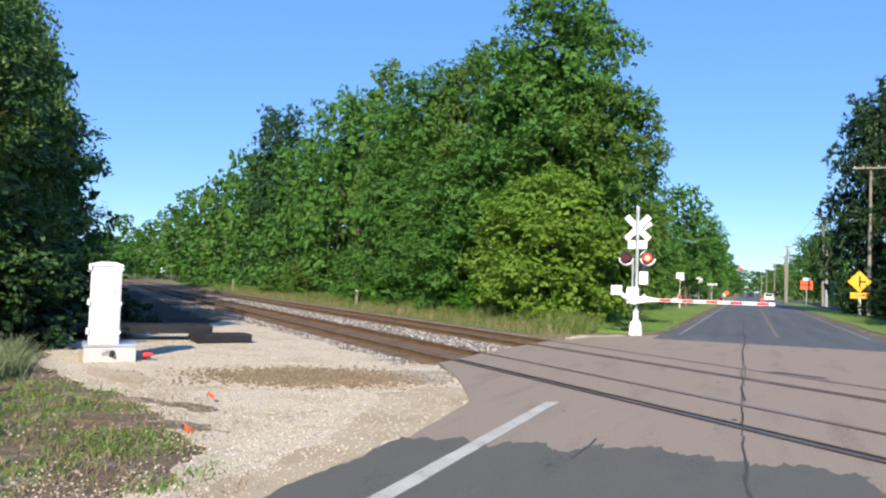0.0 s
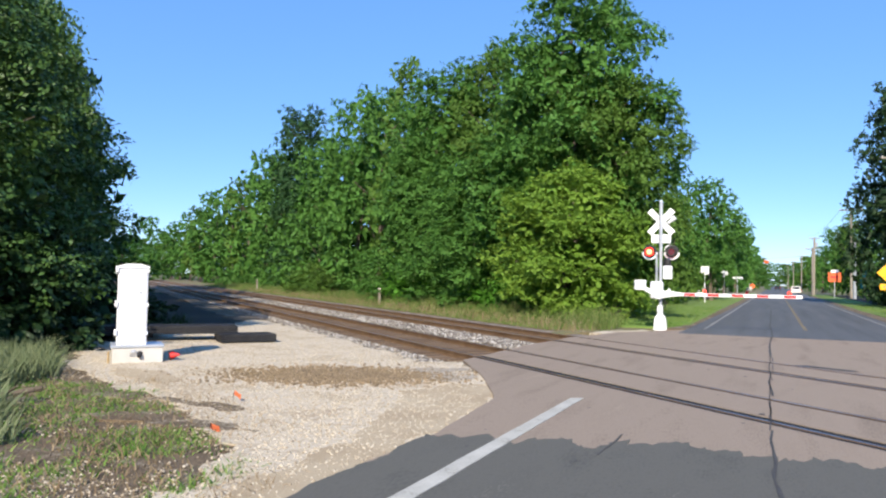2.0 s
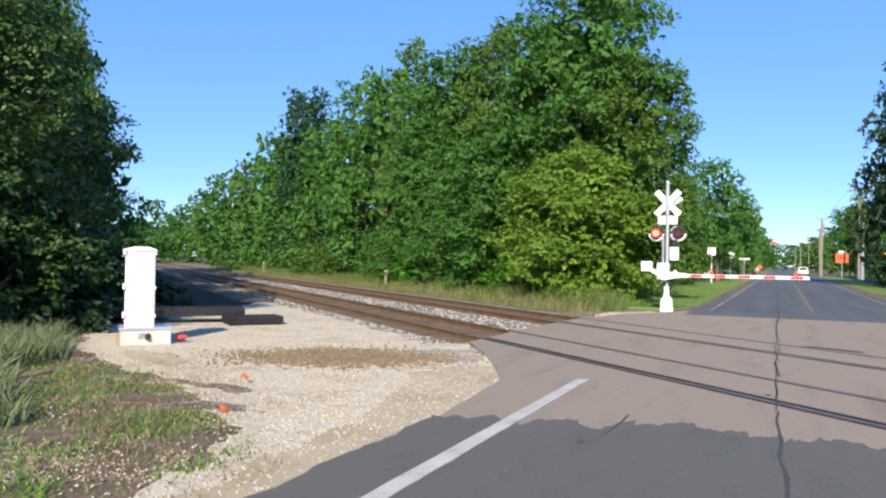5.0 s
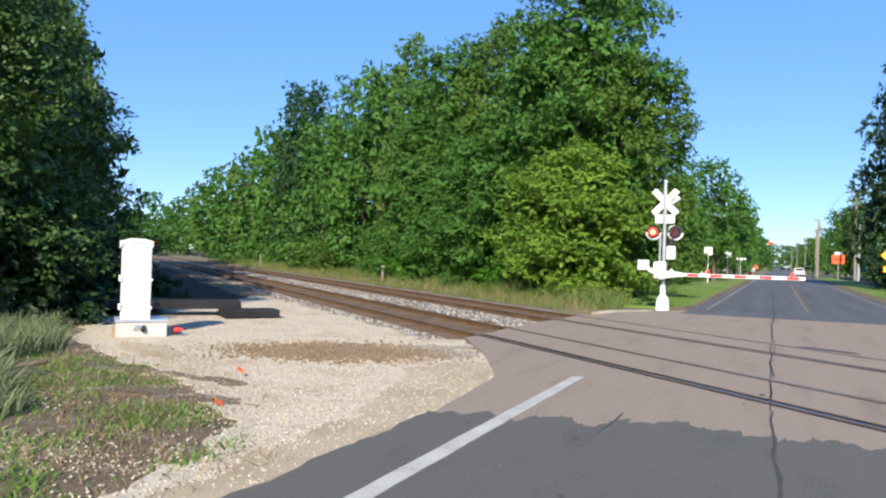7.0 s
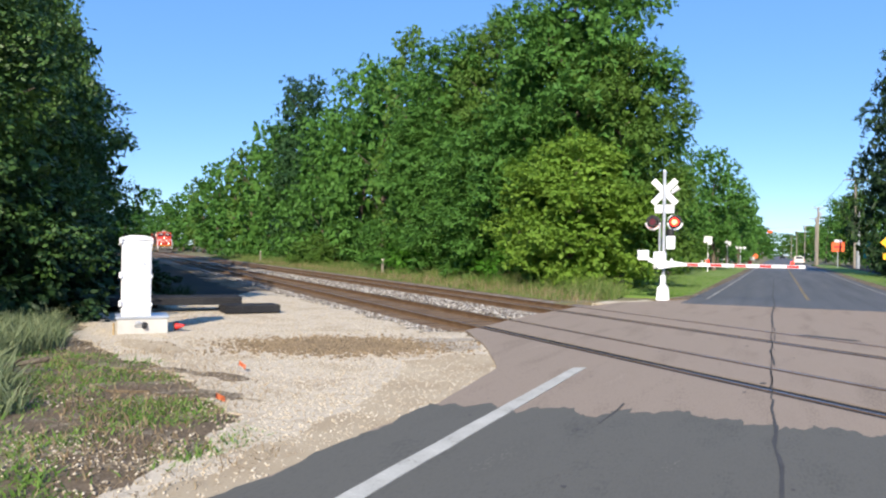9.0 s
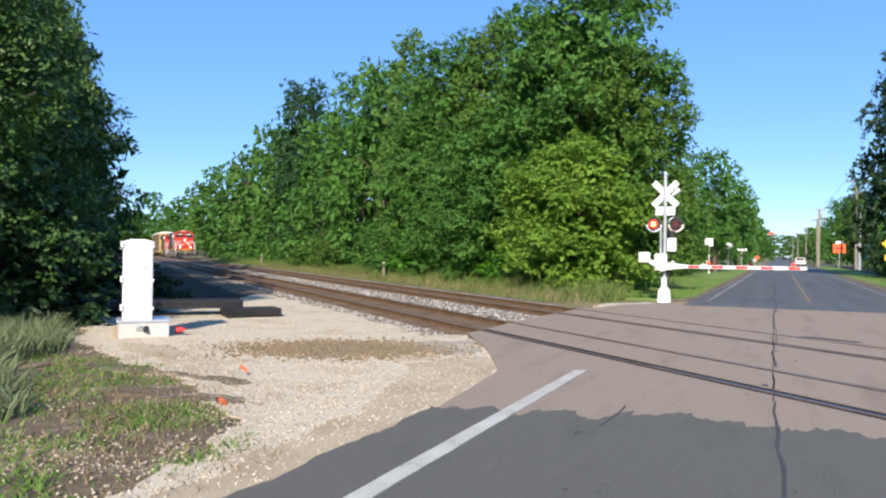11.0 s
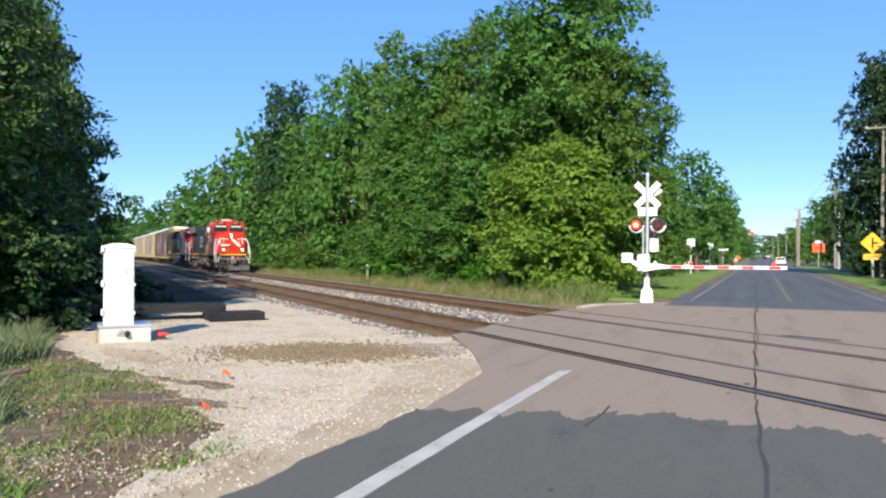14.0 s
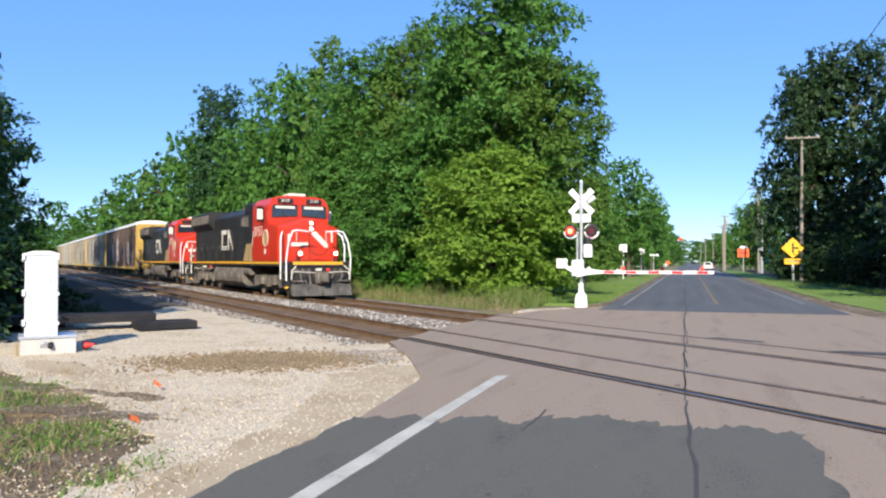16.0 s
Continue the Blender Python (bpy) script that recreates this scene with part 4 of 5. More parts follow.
    v = np.array([noise.noise(Vector((a * scale, b * scale, seed))) for a, b in zip(x, y)])
    k = v + rs.normal(0, 0.22, n) > cut
    return x[k], y[k]


def build_grass():
    rs = np.random.RandomState(21)
    p = [math.cos(radians(BED)), math.sin(radians(BED))]
    s, c = 17 + 110 * rs.rand(30000) ** 1.7, rs.uniform(14.9, 19.6, 30000)
    gx, gy = p[0] * c - p[1] * s, p[1] * c + p[0] * s
    ok = (gx < -5.6) & (np.hypot(gx + 5.8, gy - 26) > 1.6)
    gx, gy, c = gx[ok], gy[ok], c[ok]
    blades("tall_grass", gx, gy, 0.14 + 0.62 * np.clip((c - 15.2) / 2.6, 0, 1), 0.014, 0.9, BLADE, "tall dry and green grass beside the far track", 22, -0.1)
    s, c = 19 + 70 * rs.rand(3000) ** 1.5, rs.normal(16.0, 0.7, 3000)
    dx, dy = p[0] * c - p[1] * s, p[1] * c + p[0] * s
    ok = (dx < -5.6) & (np.hypot(dx + 5.4, dy - 26.8) > 1.2) & (c > 15.0)
    blades("dry_grass", dx[ok], dy[ok], 0.42, 0.01, 0.8, DRY, "dry tan grass heads beside the far track", 32, -0.1)
    x, y = patchy(rs, 24000, -13.5, -3.7, 2.0, 9.4, 0.75, -0.12, 3)
    k = (y < 3.6 - 0.7 * x) & (y < 1.5 - 1.15 * x)
    blades("dry_grass", x[k], y[k], 0.13, 0.007, 1.3, DRY, "thin dry grass in the verge", 23)
    x, y = patchy(rs, 42000, -13.0, -4.2, 2.6, 8.6, 1.1, -0.02, 9)
    k = (y < 2.7 - 0.68 * x) & (y < 0.7 - 1.15 * x)
    blades("weeds", x[k], y[k], 0.11, 0.012, 1.2, WEED, "low green weeds growing in the gravel verge", 24)
    x, y = rs.normal(-12.6, 1.5, 12000), rs.normal(8.2, 1.5, 12000)
    k = (y < 1.0 - 0.72 * x) & (x < -10.6 + 0.35 * (8 - y))
    blades("tall_weeds", x[k], y[k], 0.5, 0.011, 1.0, SAGE, "tall grey-green weeds at the edge of the pad", 25)
    x, y = np.concatenate([rs.normal(-8.6, 0.9, 5000), rs.normal(-11, 1.3, 7000)]), np.concatenate([rs.normal(5.3, 0.6, 5000), rs.normal(7.2, 0.9, 7000)])
    k = (y < 0.9 - 0.62 * x) & (x < -7.0) & (y > 3.2) & (y < -0.72 * x + 0.0 + 0.25 * np.sin(x * 5))
    blades("tall_weeds", x[k], y[k], 0.42, 0.012, 1.1, SAGE, "tall grey-green weeds leaning over the verge", 29)
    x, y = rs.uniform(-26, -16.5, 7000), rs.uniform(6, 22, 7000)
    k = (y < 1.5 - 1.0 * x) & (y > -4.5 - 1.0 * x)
    blades("undergrowth", x[k], y[k], 0.4, 0.014, 0.9, LEAF_SHADE_BLACK, "undergrowth below the trees, blackened for shade", 26)
    x, y = rs.uniform(8.7, 10.2, 2600), rs.uniform(34, 74, 2600)
    k = x > 8.9 + 0.02 * (y - 34)
    blades("tall_grass", x[k], y[k], 0.4, 0.025, 0.8, WEED, "tall unmown grass at the edge of the shady trees", 28, -0.2)
    x, y = np.concatenate([rs.uniform(-9, -3.5, 9000), rs.uniform(6.3, 9.3, 5000)]), np.concatenate([31 + 30 * rs.rand(9000) ** 2, 28 + 50 * rs.rand(5000) ** 1.5])
    k = ~((x > 0) & (y < 40) & (x < 8.9 - 0.07 * (y - 24)))
    blades("lawn_grass", x[k], y[k], 0.09, 0.012, 0.8, WEED, "short green lawn grass", 27, -0.05)


build_woods()
build_grass()

# ---- things at the crossing ----


def lettering(text, size, mat, parent, m, name="lettering", label=""):
    """Raised characters as a mesh, standing in the xz plane and facing -y."""
    cu = bpy.data.curves.new(name, "FONT")
    cu.body, cu.size, cu.extrude, cu.align_x, cu.align_y = text, size, 0.004, "CENTER", "CENTER"
    tmp = new(name, cu)
    bpy.context.view_layer.update()
    me = bpy.data.meshes.new_from_object(tmp.evaluated_get(bpy.context.evaluated_depsgraph_get()))
    bpy.data.objects.remove(tmp)
    me.materials.clear()
    me.materials.append(mat)
    ob = new(name, me)
    ob.parent, ob.matrix_basis = parent, m @ pose(0, 0, 0, 90, 0, 0)
    if label:
        ob["label"] = label
    return ob


def disc(y0, y1, x, z, r0, r1=None, n=28, bm=None):
    return tube((x, y0, z), (x, y1, z), r0, r1, n, bm)


FLASHERS = []


def flasher(root, x, z, facing, name="flasher"):
    """A round black backboard with hood, and an added carrier that turns its lit or its dark face forward to imitate
    blinking.
    """
    back = part(name, disc(0.0, 0.03, x, z, 0.27), DARKMETAL, root)
    part("backboard_rim", pipe([(x + 0.265 * math.cos(a), -0.005, z + 0.265 * math.sin(a)) for a in np.linspace(math.pi * 1.02, math.pi * 1.98, 12)], 0.04), WHITE, back)
    bm = bmesh.new()
    for k in range(14):
        a0, a1 = math.pi * (-0.12 + 1.24 * k / 14), math.pi * (-0.12 + 1.24 * (k + 1) / 14)
        q = [bm.verts.new((x + 0.19 * math.cos(a) * f, y, z + 0.19 * math.sin(a) * f)) for a, y, f in ((a0, 0, 1), (a1, 0, 1), (a1, -0.26, 0.97), (a0, -0.26, 0.97))]
        bm.faces.new(q)
    bmesh.ops.solidify(bm, geom=bm.faces[:], thickness=0.006)
    part("hood", bm, DARKMETAL, back)
    body = part("lamp_body", disc(0.03, 0.2, x, z, 0.17, 0.1), WHITE, back)
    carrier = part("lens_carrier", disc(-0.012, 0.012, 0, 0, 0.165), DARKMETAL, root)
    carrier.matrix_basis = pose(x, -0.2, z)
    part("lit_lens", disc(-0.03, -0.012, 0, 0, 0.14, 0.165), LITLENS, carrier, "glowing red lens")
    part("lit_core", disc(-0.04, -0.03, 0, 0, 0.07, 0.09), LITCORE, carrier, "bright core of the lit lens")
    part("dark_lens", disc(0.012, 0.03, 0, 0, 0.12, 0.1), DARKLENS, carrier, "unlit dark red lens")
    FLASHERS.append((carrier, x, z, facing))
    return back


def build_signal():
    root = empty("crossing_signal", pose(-4.0, 29.34, 0, 0, 0, 2))
    tagged(root, "white railroad crossing signal mast with flashing red lamps and lowered gate", "crossing signal")
    part("mast", tube((0, 0, 0.4), (0, 0, 4.8), 0.065, None, 16), ALU, root, "aluminium pole")
    part("mast_cap", tube((0, 0, 4.8), (0, 0, 4.86), 0.07, 0.03, 16), WHITE, root)
    part("mast_base", prism([(-0.24, -0.1), (0.24, -0.1), (0.2, 0.38), (0.09, 0.5), (0.09, 0.85), (-0.09, 0.85), (-0.09, 0.5), (-0.2, 0.38)], 0.34, "y", -0.17, bevel=0.02), WHITE, root)
    for sign in (-1, 1):
        blade = part("crossbuck_blade", box(-0.62, 0.62, -0.012, 0.012, -0.115, 0.115, 0.004), WHITE, root, "white crossbuck board")
        blade.matrix_basis = pose(0, 0.085 + 0.02 * sign, 4.03, 0, sign * 46, 0)
        for e in (-0.33, 0.33):
            bar = part("word_bar", box(e - 0.2, e + 0.2, -0.016, -0.0125, -0.05, 0.05), CREAM, blade, "faded lettering bar")
    part("track_plate", box(-0.36, 0.36, 0.075, 0.095, 3.22, 3.55, 0.02), WHITE, root, "white track-count plate")
    part("lamp_arm", box(-0.4, 0.4, 0.04, 0.09, 2.84, 2.9, 0.01), DARKMETAL, root)
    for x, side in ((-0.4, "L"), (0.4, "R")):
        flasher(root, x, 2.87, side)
    part("rear_lamp", disc(0.12, 0.34, 0.32, 2.95, 0.2, 0.12), WHITE, root, "white back of a lamp facing the other way")
    part("bell", tube((0.25, 0.05, 3.98), (0.52, 0.05, 4.2), 0.05, 0.1, 12), WHITE, root)
    part("rear_lamp", tube((0.24, 0.05, 2.35), (0.24, 0.05, 2.62), 0.14, 0.14, 16), DARKMETAL, root, "black rear lamp housing")
    part("relay_case", box(0.1, 0.42, -0.1, 0.14, 1.85, 2.35, 0.02), WHITE, root, "white metal case on the mast")
    part("conduit", pipe([(-0.15, -0.02, 1.55), (-0.15, -0.02, 2.8)], 0.04), ALU, root)
    part("gate_mechanism", box(-0.36, 0.1, -0.24, 0.22, 1.1, 1.75, 0.07), WHITE, root, "white gate motor housing")
    part("gate_hub", disc(-0.34, 0.1, -0.05, 1.3, 0.2, 0.2), WHITE, root)
    part("counterweight_arm", prism([(-0.15, 1.2), (-0.2, 1.42), (-0.75, 1.62), (-0.78, 1.5)], 0.06, "y", -0.3), WHITE, root)
    for z in (1.42, 1.6):
        part("counterweight", box(-0.92, -0.5, -0.4, -0.18, z, z + 0.2, 0.04), WHITE, root)
    arm = part("gate_arm", box(0.1, 4.85, -0.27, -0.235, 1.225, 1.345, 0.006), WHITE, root, "lowered white gate arm with red stripes")
    part("arm_socket", prism([(-0.1, 1.1), (0.45, 1.2), (0.75, 1.22), (0.75, 1.35), (0.4, 1.4), (0.32, 1.52), (0.25, 1.4), (-0.1, 1.42)], 0.1, "y", -0.3, bevel=0.01), WHITE, arm)
    for x in (0.87, 1.69, 2.52, 3.36, 4.25):
        part("red_stripe", prism([(x, 1.24), (x + 0.4, 1.24), (x + 0.4, 1.328), (x, 1.328)], 0.004, "y", -0.2735), SIGN_RED, arm)
    for x, lit in ((1.6, 1), (3.04, 0), (4.43, 1)):
        part("arm_lamp", box(x - 0.06, x + 0.06, -0.29, -0.21, 1.345, 1.38, 0.01), SIGN_RED, arm)
        part("arm_lens", disc(-0.3, -0.2, x, 1.42, 0.06), LITLENS if lit else DARKLENS, arm)
    rod = part("wiring", pipe([(0.1, -0.1, 1.1), (0.2, -0.1, 0.95), (0.18, -0.05, 0.8), (0.05, 0, 0.72)], 0.02), DARKMETAL, root)


def build_cabinet():
    root = empty("signal_cabinet", TRACK @ pose(0.62, 15.95, 0))
    tagged(root, "white metal railway signal cabinet on a concrete base in gravel", "utility cabinet")
    part("concrete_base", box(-0.4, 0.52, -0.28, 0.5, -0.1, 0.26, 0.015), CONCRETE, root)
    part("base_plate", box(-0.43, 0.54, -0.3, 0.52, 0.26, 0.31, 0.008), ALU, root)
    part("cabinet_body", box(-0.33, 0.21, -0.2, 0.42, 0.31, 1.8, 0.012), WHITE, root)
    part("cabinet_roof", prism([(-0.36, 1.8), (0.24, 1.8), (0.22, 1.84), (0.07, 1.885), (-0.19, 1.885), (-0.34, 1.84)], 0.68, "y", -0.23), WHITE, root)
    door = part("cabinet_door", box(-0.3, 0.18, -0.222, -0.2, 0.36, 1.76, 0.006), WHITE, root)
    part("latch", box(0.06, 0.09, -0.24, -0.222, 1.3, 1.36, 0.004), ALU, door)
    for z in (0.5, 1.05, 1.72):
        part("hinge", box(-0.38, -0.33, -0.25, -0.18, z, z + 0.12, 0.01), WHITE, root)
        part("hinge", box(0.2, 0.235, -0.2, -0.12, z, z + 0.06, 0.01), WHITE, root)
    part("cable_gland", tube((-0.02, -0.3, 0.12), (-0.02, -0.22, 0.16), 0.07, 0.09, 12), ALU, root, "metal cable entry on the base")
    part("cable_gland", tube((0.08, -0.36, 0.1), (0.1, -0.27, 0.16), 0.04, 0.05, 12), DARKMETAL, root)
    part("marker_post", tube((-0.46, -0.32, -0.1), (-0.46, -0.32, 0.2), 0.018, None, 8), TAN, root)


def build_small():
    panels = [(0.0, 3.35, 20.4, 21.4, 0.16, 0.36), (-1.6, 1.6, 21.6, 22.6, 0.1, 0.3), (2.75, 4.15, 19.45, 20.2, 0.0, 0.2)]
    for i, (c0, c1, s0, s1, z0, z1) in enumerate(panels):
        p = empty("rubber_slab_stack", TRACK @ pose((c0 + c1) / 2, (s0 + s1) / 2, 0, 0, 0, (-3, 2, 4)[i]))
        tagged(p, "dark weathered rubber crossing panel lying on timbers beside the tracks" if i < 2 else "short dark rubber crossing panel lying on the gravel", "rubber mat", "stacked mats")
        w, d = (c1 - c0) / 2, (s1 - s0) / 2
        part("slab", box(-w, w, -d, d, z0, z1, 0.015), RUBBER, p)
        if z0 > 0.05:
            for k in (-0.75, 0.75):
                part("timber", box(k * w - 0.1, k * w + 0.1, -d * 0.9, d * 0.9, -0.05, z0, 0.01), TIE, p)
        for k in range(3):
            part("slab_rib", box(-w, w, -d - 0.01, -d, z0 + 0.04 + k * 0.05, z0 + 0.055 + k * 0.05), DARKMETAL, p)
    q = on_bed(1.3, 15.85)
    cone = empty("traffic_cone", pose(q.x, q.y, 0.02, 82, 0, 100))
    tagged(cone, "fallen red-orange traffic cone with a black base by the cabinet", "traffic cone")
    part("cone_body", tube((0, 0, 0.03), (0, 0, 0.34), 0.11, 0.03, 16), SIGN_RED, cone)
    part("cone_base", box(-0.14, 0.14, -0.14, 0.14, 0, 0.035, 0.01), DARKMETAL, cone)
    cone.location.z = 0.08
    cone.scale = (0.6, 0.6, 0.6)
    for x, y, h, r in ((-6.76, 8.22, 0.15, 20), (-5.66, 6.5, 0.1, 60)):
        f = empty("marker_flag", pose(x, y, -0.02, 0, 0, r))
        tagged(f, "small orange survey flag on a wire in the gravel", "marker flag", "survey flags")
        part("wire", tube((0, 0, -0.03), (0.02, 0, h), 0.003, None, 6), DARKMETAL, f)
        bm = bmesh.new()
        g = [[bm.verts.new((0.02 + 0.1 * a, 0.02 * math.sin(a * 5 + b), h - 0.065 + 0.065 * b - 0.05 * a)) for a in np.linspace(0, 1, 6)] for b in (0, 1)]
        for k in range(5):
            bm.faces.new((g[0][k], g[0][k + 1], g[1][k + 1], g[1][k]))
        bmesh.ops.solidify(bm, geom=bm.faces[:], thickness=0.003)
        part("flag", bm, FLAG, f)
    log = empty("broken_branch", pose(-9.6, 6.6, 0, 0, 0, 30))
    tagged(log, "dead dark branch lying in the weeds", "branch")
    part("wood", pipe([(-0.7, 0, 0.03), (-0.2, 0.05, 0.1), (0.3, -0.03, 0.06), (0.75, 0.1, 0.14)], 0.035), BARK, log)
    part("twig", pipe([(0.3, -0.03, 0.06), (0.6, -0.3, 0.22)], 0.015), BARK, log)


def post_sign(name, x, y, z0, label, category, face, mat, post_mat, post_w=0.09, turn=0.0):
    root = empty(name, pose(x, y, -0.05, 0, 0, turn))
    tagged(root, label, category)
    part("post", box(-post_w / 2, post_w / 2, -0.03, 0.03, -0.3, z0, 0.01), post_mat, root)
    part("face", prism(face, 0.02, "y", -0.06), mat, root)
    return root


def utility_pole(x, y, h, lean=0.0, arm=2.7, label="", can=False, mat=None, transformer=False, r=0.17):
    root = empty("utility_pole", pose(x, y, -0.05, 0, lean, 0))
    tagged(root, label or "weathered wooden utility pole with a crossarm", "utility pole", "utility poles")
    part("pole", tube((0, 0, -0.5), (0, 0, h), r, r * 0.65, 12), mat or POLEWOOD, root)
    if arm:
        part("crossarm", box(-arm / 2, arm / 2, -0.2, -0.1, h - 0.35, h - 0.2, 0.01), POLEWOOD, root)
        for k in (-0.45, -0.2, 0.2, 0.45):
            part("insulator", tube((arm * k, -0.15, h - 0.2), (arm * k, -0.15, h - 0.05), 0.05, 0.03, 8), CREAM, root)
        for sgn in (-1, 1):
            part("brace", pipe([(sgn * arm * 0.28, -0.14, h - 0.33), (0, -0.13, h - 0.95)], 0.02), DARKMETAL, root)
    if transformer:
        part("transformer", tube((0.35, 0, h - 2.0), (0.35, 0, h - 1.1), 0.25, None, 14), ALU, root, "grey transformer can")
    return root


def cable(a, b, sag, r=0.02):
    a, b = Vector(a), Vector(b)
    pts = [a.lerp(b, k / 10) - Vector((0, 0, sag * 4 * (k / 10) * (1 - k / 10))) for k in range(11)]
    return tagged(part("overhead_cable", pipe(pts, r, 5), DARKMETAL), "thin black overhead cable between poles", "cable", "overhead cables")


def car(name, x, y, turn, paint, label, tail=True):
    root = empty(name, pose(x, y, 0, 0, 0, turn))
    tagged(root, label, "car")
    part("body", prism([(-2.2, 0.35), (2.2, 0.35), (2.25, 0.75), (1.9, 0.95), (0.9, 1.02), (-2.1, 1.0), (-2.25, 0.7)], 1.75, "x", -0.875, bevel=0.05), paint, root)
    part("cabin", prism([(-1.9, 1.0), (1.0, 1.0), (0.3, 1.5), (-1.4, 1.52)], 1.5, "x", -0.75, bevel=0.06), paint, root)
    part("rear_window", prism([(-0.6, 1.05), (0.6, 1.05), (0.52, 1.42), (-0.52, 1.42)], 0.03, "y", -1.88), GLASS, root).rotation_euler = (radians(0), 0, 0)
    for sx in (-1, 1):
        part("tail_lamp", box(sx * 0.75 - 0.1, sx * 0.75 + 0.1, -2.27, -2.18, 0.72, 0.9, 0.01), SIGN_RED, root)
        for yy in (-1.4, 1.4):
            w = part("wheel", tube((sx * 0.7, yy, 0.32), (sx * 0.9, yy, 0.32), 0.32, None, 18), RUBBER, root)
            part("rim", tube((sx * 0.9, yy, 0.32), (sx * 0.91, yy, 0.32), 0.2, None, 14), ALU, w)
    part("bumper", box(-0.85, 0.85, -2.3, -2.2, 0.4, 0.6, 0.03), paint, root)
    return root


def build_roadside():
    d = 0.9
    s = post_sign("warning_sign", 8.45, 70.5, 1.9, "yellow diamond side-road warning sign with plaque on a pale post", "road sign",
                  [(0, 3.8), (d, 2.9), (0, 2.0), (-d, 2.9)], SIGN_YELLOW, CREAM, 0.2)
    part("symbol", box(-0.07, 0.07, -0.075, -0.065, 2.45, 3.35, 0, box(0.07, 0.45, -0.075, -0.065, 2.83, 2.97)), DARKMETAL, s, "black side-road symbol")
    part("plaque", box(-0.68, 0.68, -0.06, -0.04, 1.5, 2.0, 0.03), SIGN_YELLOW, s)
    part("plaque_bar", box(-0.45, 0.45, -0.066, -0.061, 1.67, 1.83), TAN, s)
    s = post_sign("post_sign", -6.15, 75, 2.9, "plain white back of a road sign on a post", "road sign", [(-0.37, 2.65), (0.37, 2.65), (0.37, 3.4), (-0.37, 3.4)], WHITE, WHITE)
    part("box_unit", box(-0.65, -0.15, -0.15, 0.15, 0.55, 1.35, 0.03), WHITE, s)
    r = 0.42
    post_sign("post_sign", -5.6, 95, 2.8, "pale round-cornered road sign back on a post", "road sign",
              [(r * math.cos(a), 2.95 + r * math.sin(a)) for a in np.linspace(0, 6.283, 17)[:-1]], WHITE, ALU)
    post_sign("post_sign", -4.9, 112, 2.6, "small white street sign on a thin post", "road sign", [(-0.7, 2.5), (0.7, 2.5), (0.7, 2.8), (-0.7, 2.8)], WHITE, ALU)
    post_sign("work_sign", -4.3, 165, 1.4, "orange temporary roadworks sign", "road sign", [(0, 0.9), (0.55, 1.45), (0, 2.0), (-0.55, 1.45)], ORANGE, DARKMETAL)
    w = post_sign("work_sign", 8.15, 128, 2.5, "orange roadworks sign with a white top panel", "road sign", [(-0.87, 2.4), (0.87, 2.4), (0.87, 3.8), (-0.87, 3.8)], ORANGE, ALU)
    part("top_panel", box(-0.52, 0.52, -0.07, -0.045, 3.8, 4.2, 0.01), WHITE, w)
    part("word_bar", box(-0.55, 0.55, -0.068, -0.061, 2.95, 3.25), SIGN_RED, w)
    g = post_sign("business_sign", 9.9, 106, 1.4, "tall teal sign board among the trees", "sign", [(-0.35, 1.5), (0.35, 1.5), (0.35, 3.8), (-0.35, 3.8)], TEAL, DARKMETAL)
    part("word_bar", box(-0.26, 0.26, -0.067, -0.061, 3.2, 3.4), CREAM, g)
    utility_pole(9.7, 75, 13.3, 0.5, 2.9)
    utility_pole(9.9, 122, 13.0, 0, 3.0)
    utility_pole(10.0, 118, 8.3, 0, 0, "pale grey light pole", mat=ALU, r=0.24)
    utility_pole(7.2, 172, 11.8, 0.6, 2.2, transformer=True)
    utility_pole(6.2, 150, 10.2, 0.8, 0, "thick pale wooden pole beside the road", r=0.27)
    utility_pole(6.3, 158, 9.0, 0.2, 2.6)
    utility_pole(6.8, 240, 10.5, 0, 2.2)
    utility_pole(5.8, 300, 10.5, 0, 2.2)
    utility_pole(4.5, 330, 9.5, 0, 0)
    utility_pole(-8.3, 118, 11.5, 0, 0)
    for dx in (-1.25, 1.25):
        cable((9.7 + dx, 75, 13.3), (9.9 + dx, 122, 13.0), 0.8)
        cable((9.7 + dx, 75, 13.3), (9.6 + dx, 22, 13.6), 0.9)
        cable((9.9 + dx, 122, 13.0), (7.2 + dx * 0.8, 172, 11.7), 0.8)
    b = empty("hanging_beacon", pose(-2.3, 220, 7.9))
    tagged(b, "orange flashing beacon hanging over the road on a wire", "beacon")
    part("housing", box(-0.6, 0.6, -0.2, 0.2, -0.35, 0.35, 0.08), ORANGE, b)
    part("hanger", tube((0, 0, 0.3), (0, 0, 0.9), 0.03, None, 6), DARKMETAL, b)
    cable((-12, 220, 9.6), (-2.3, 220, 8.8), 0.1)
    cable((-2.3, 220, 8.8), (6.9, 240, 10.2), 0.1)
    car("pale_van", 3.3, 150, 0, CREAM, "pale car standing on the road ahead")
    h = empty("house", pose(-13, 275, -0.05, 0, 0, 10))
    tagged(h, "small pale house with a grey roof far along the road", "house")
    part("walls", box(-5, 5, -4, 4, -0.2, 3.0), SIDING, h)
    part("roof", prism([(-5.5, 2.9), (5.5, 2.9), (0, 5.6)], 9, "y", -4.5), SHINGLE, h)
    for x in (-3, 0.5, 3):
        w = part("window", box(x - 0.5, x + 0.5, -4.05, -3.98, 1.0, 2.2), GLASS, h)
        part("frame", box(x - 0.56, x + 0.56, -4.03, -3.99, 0.94, 1.0), WHITE, w)
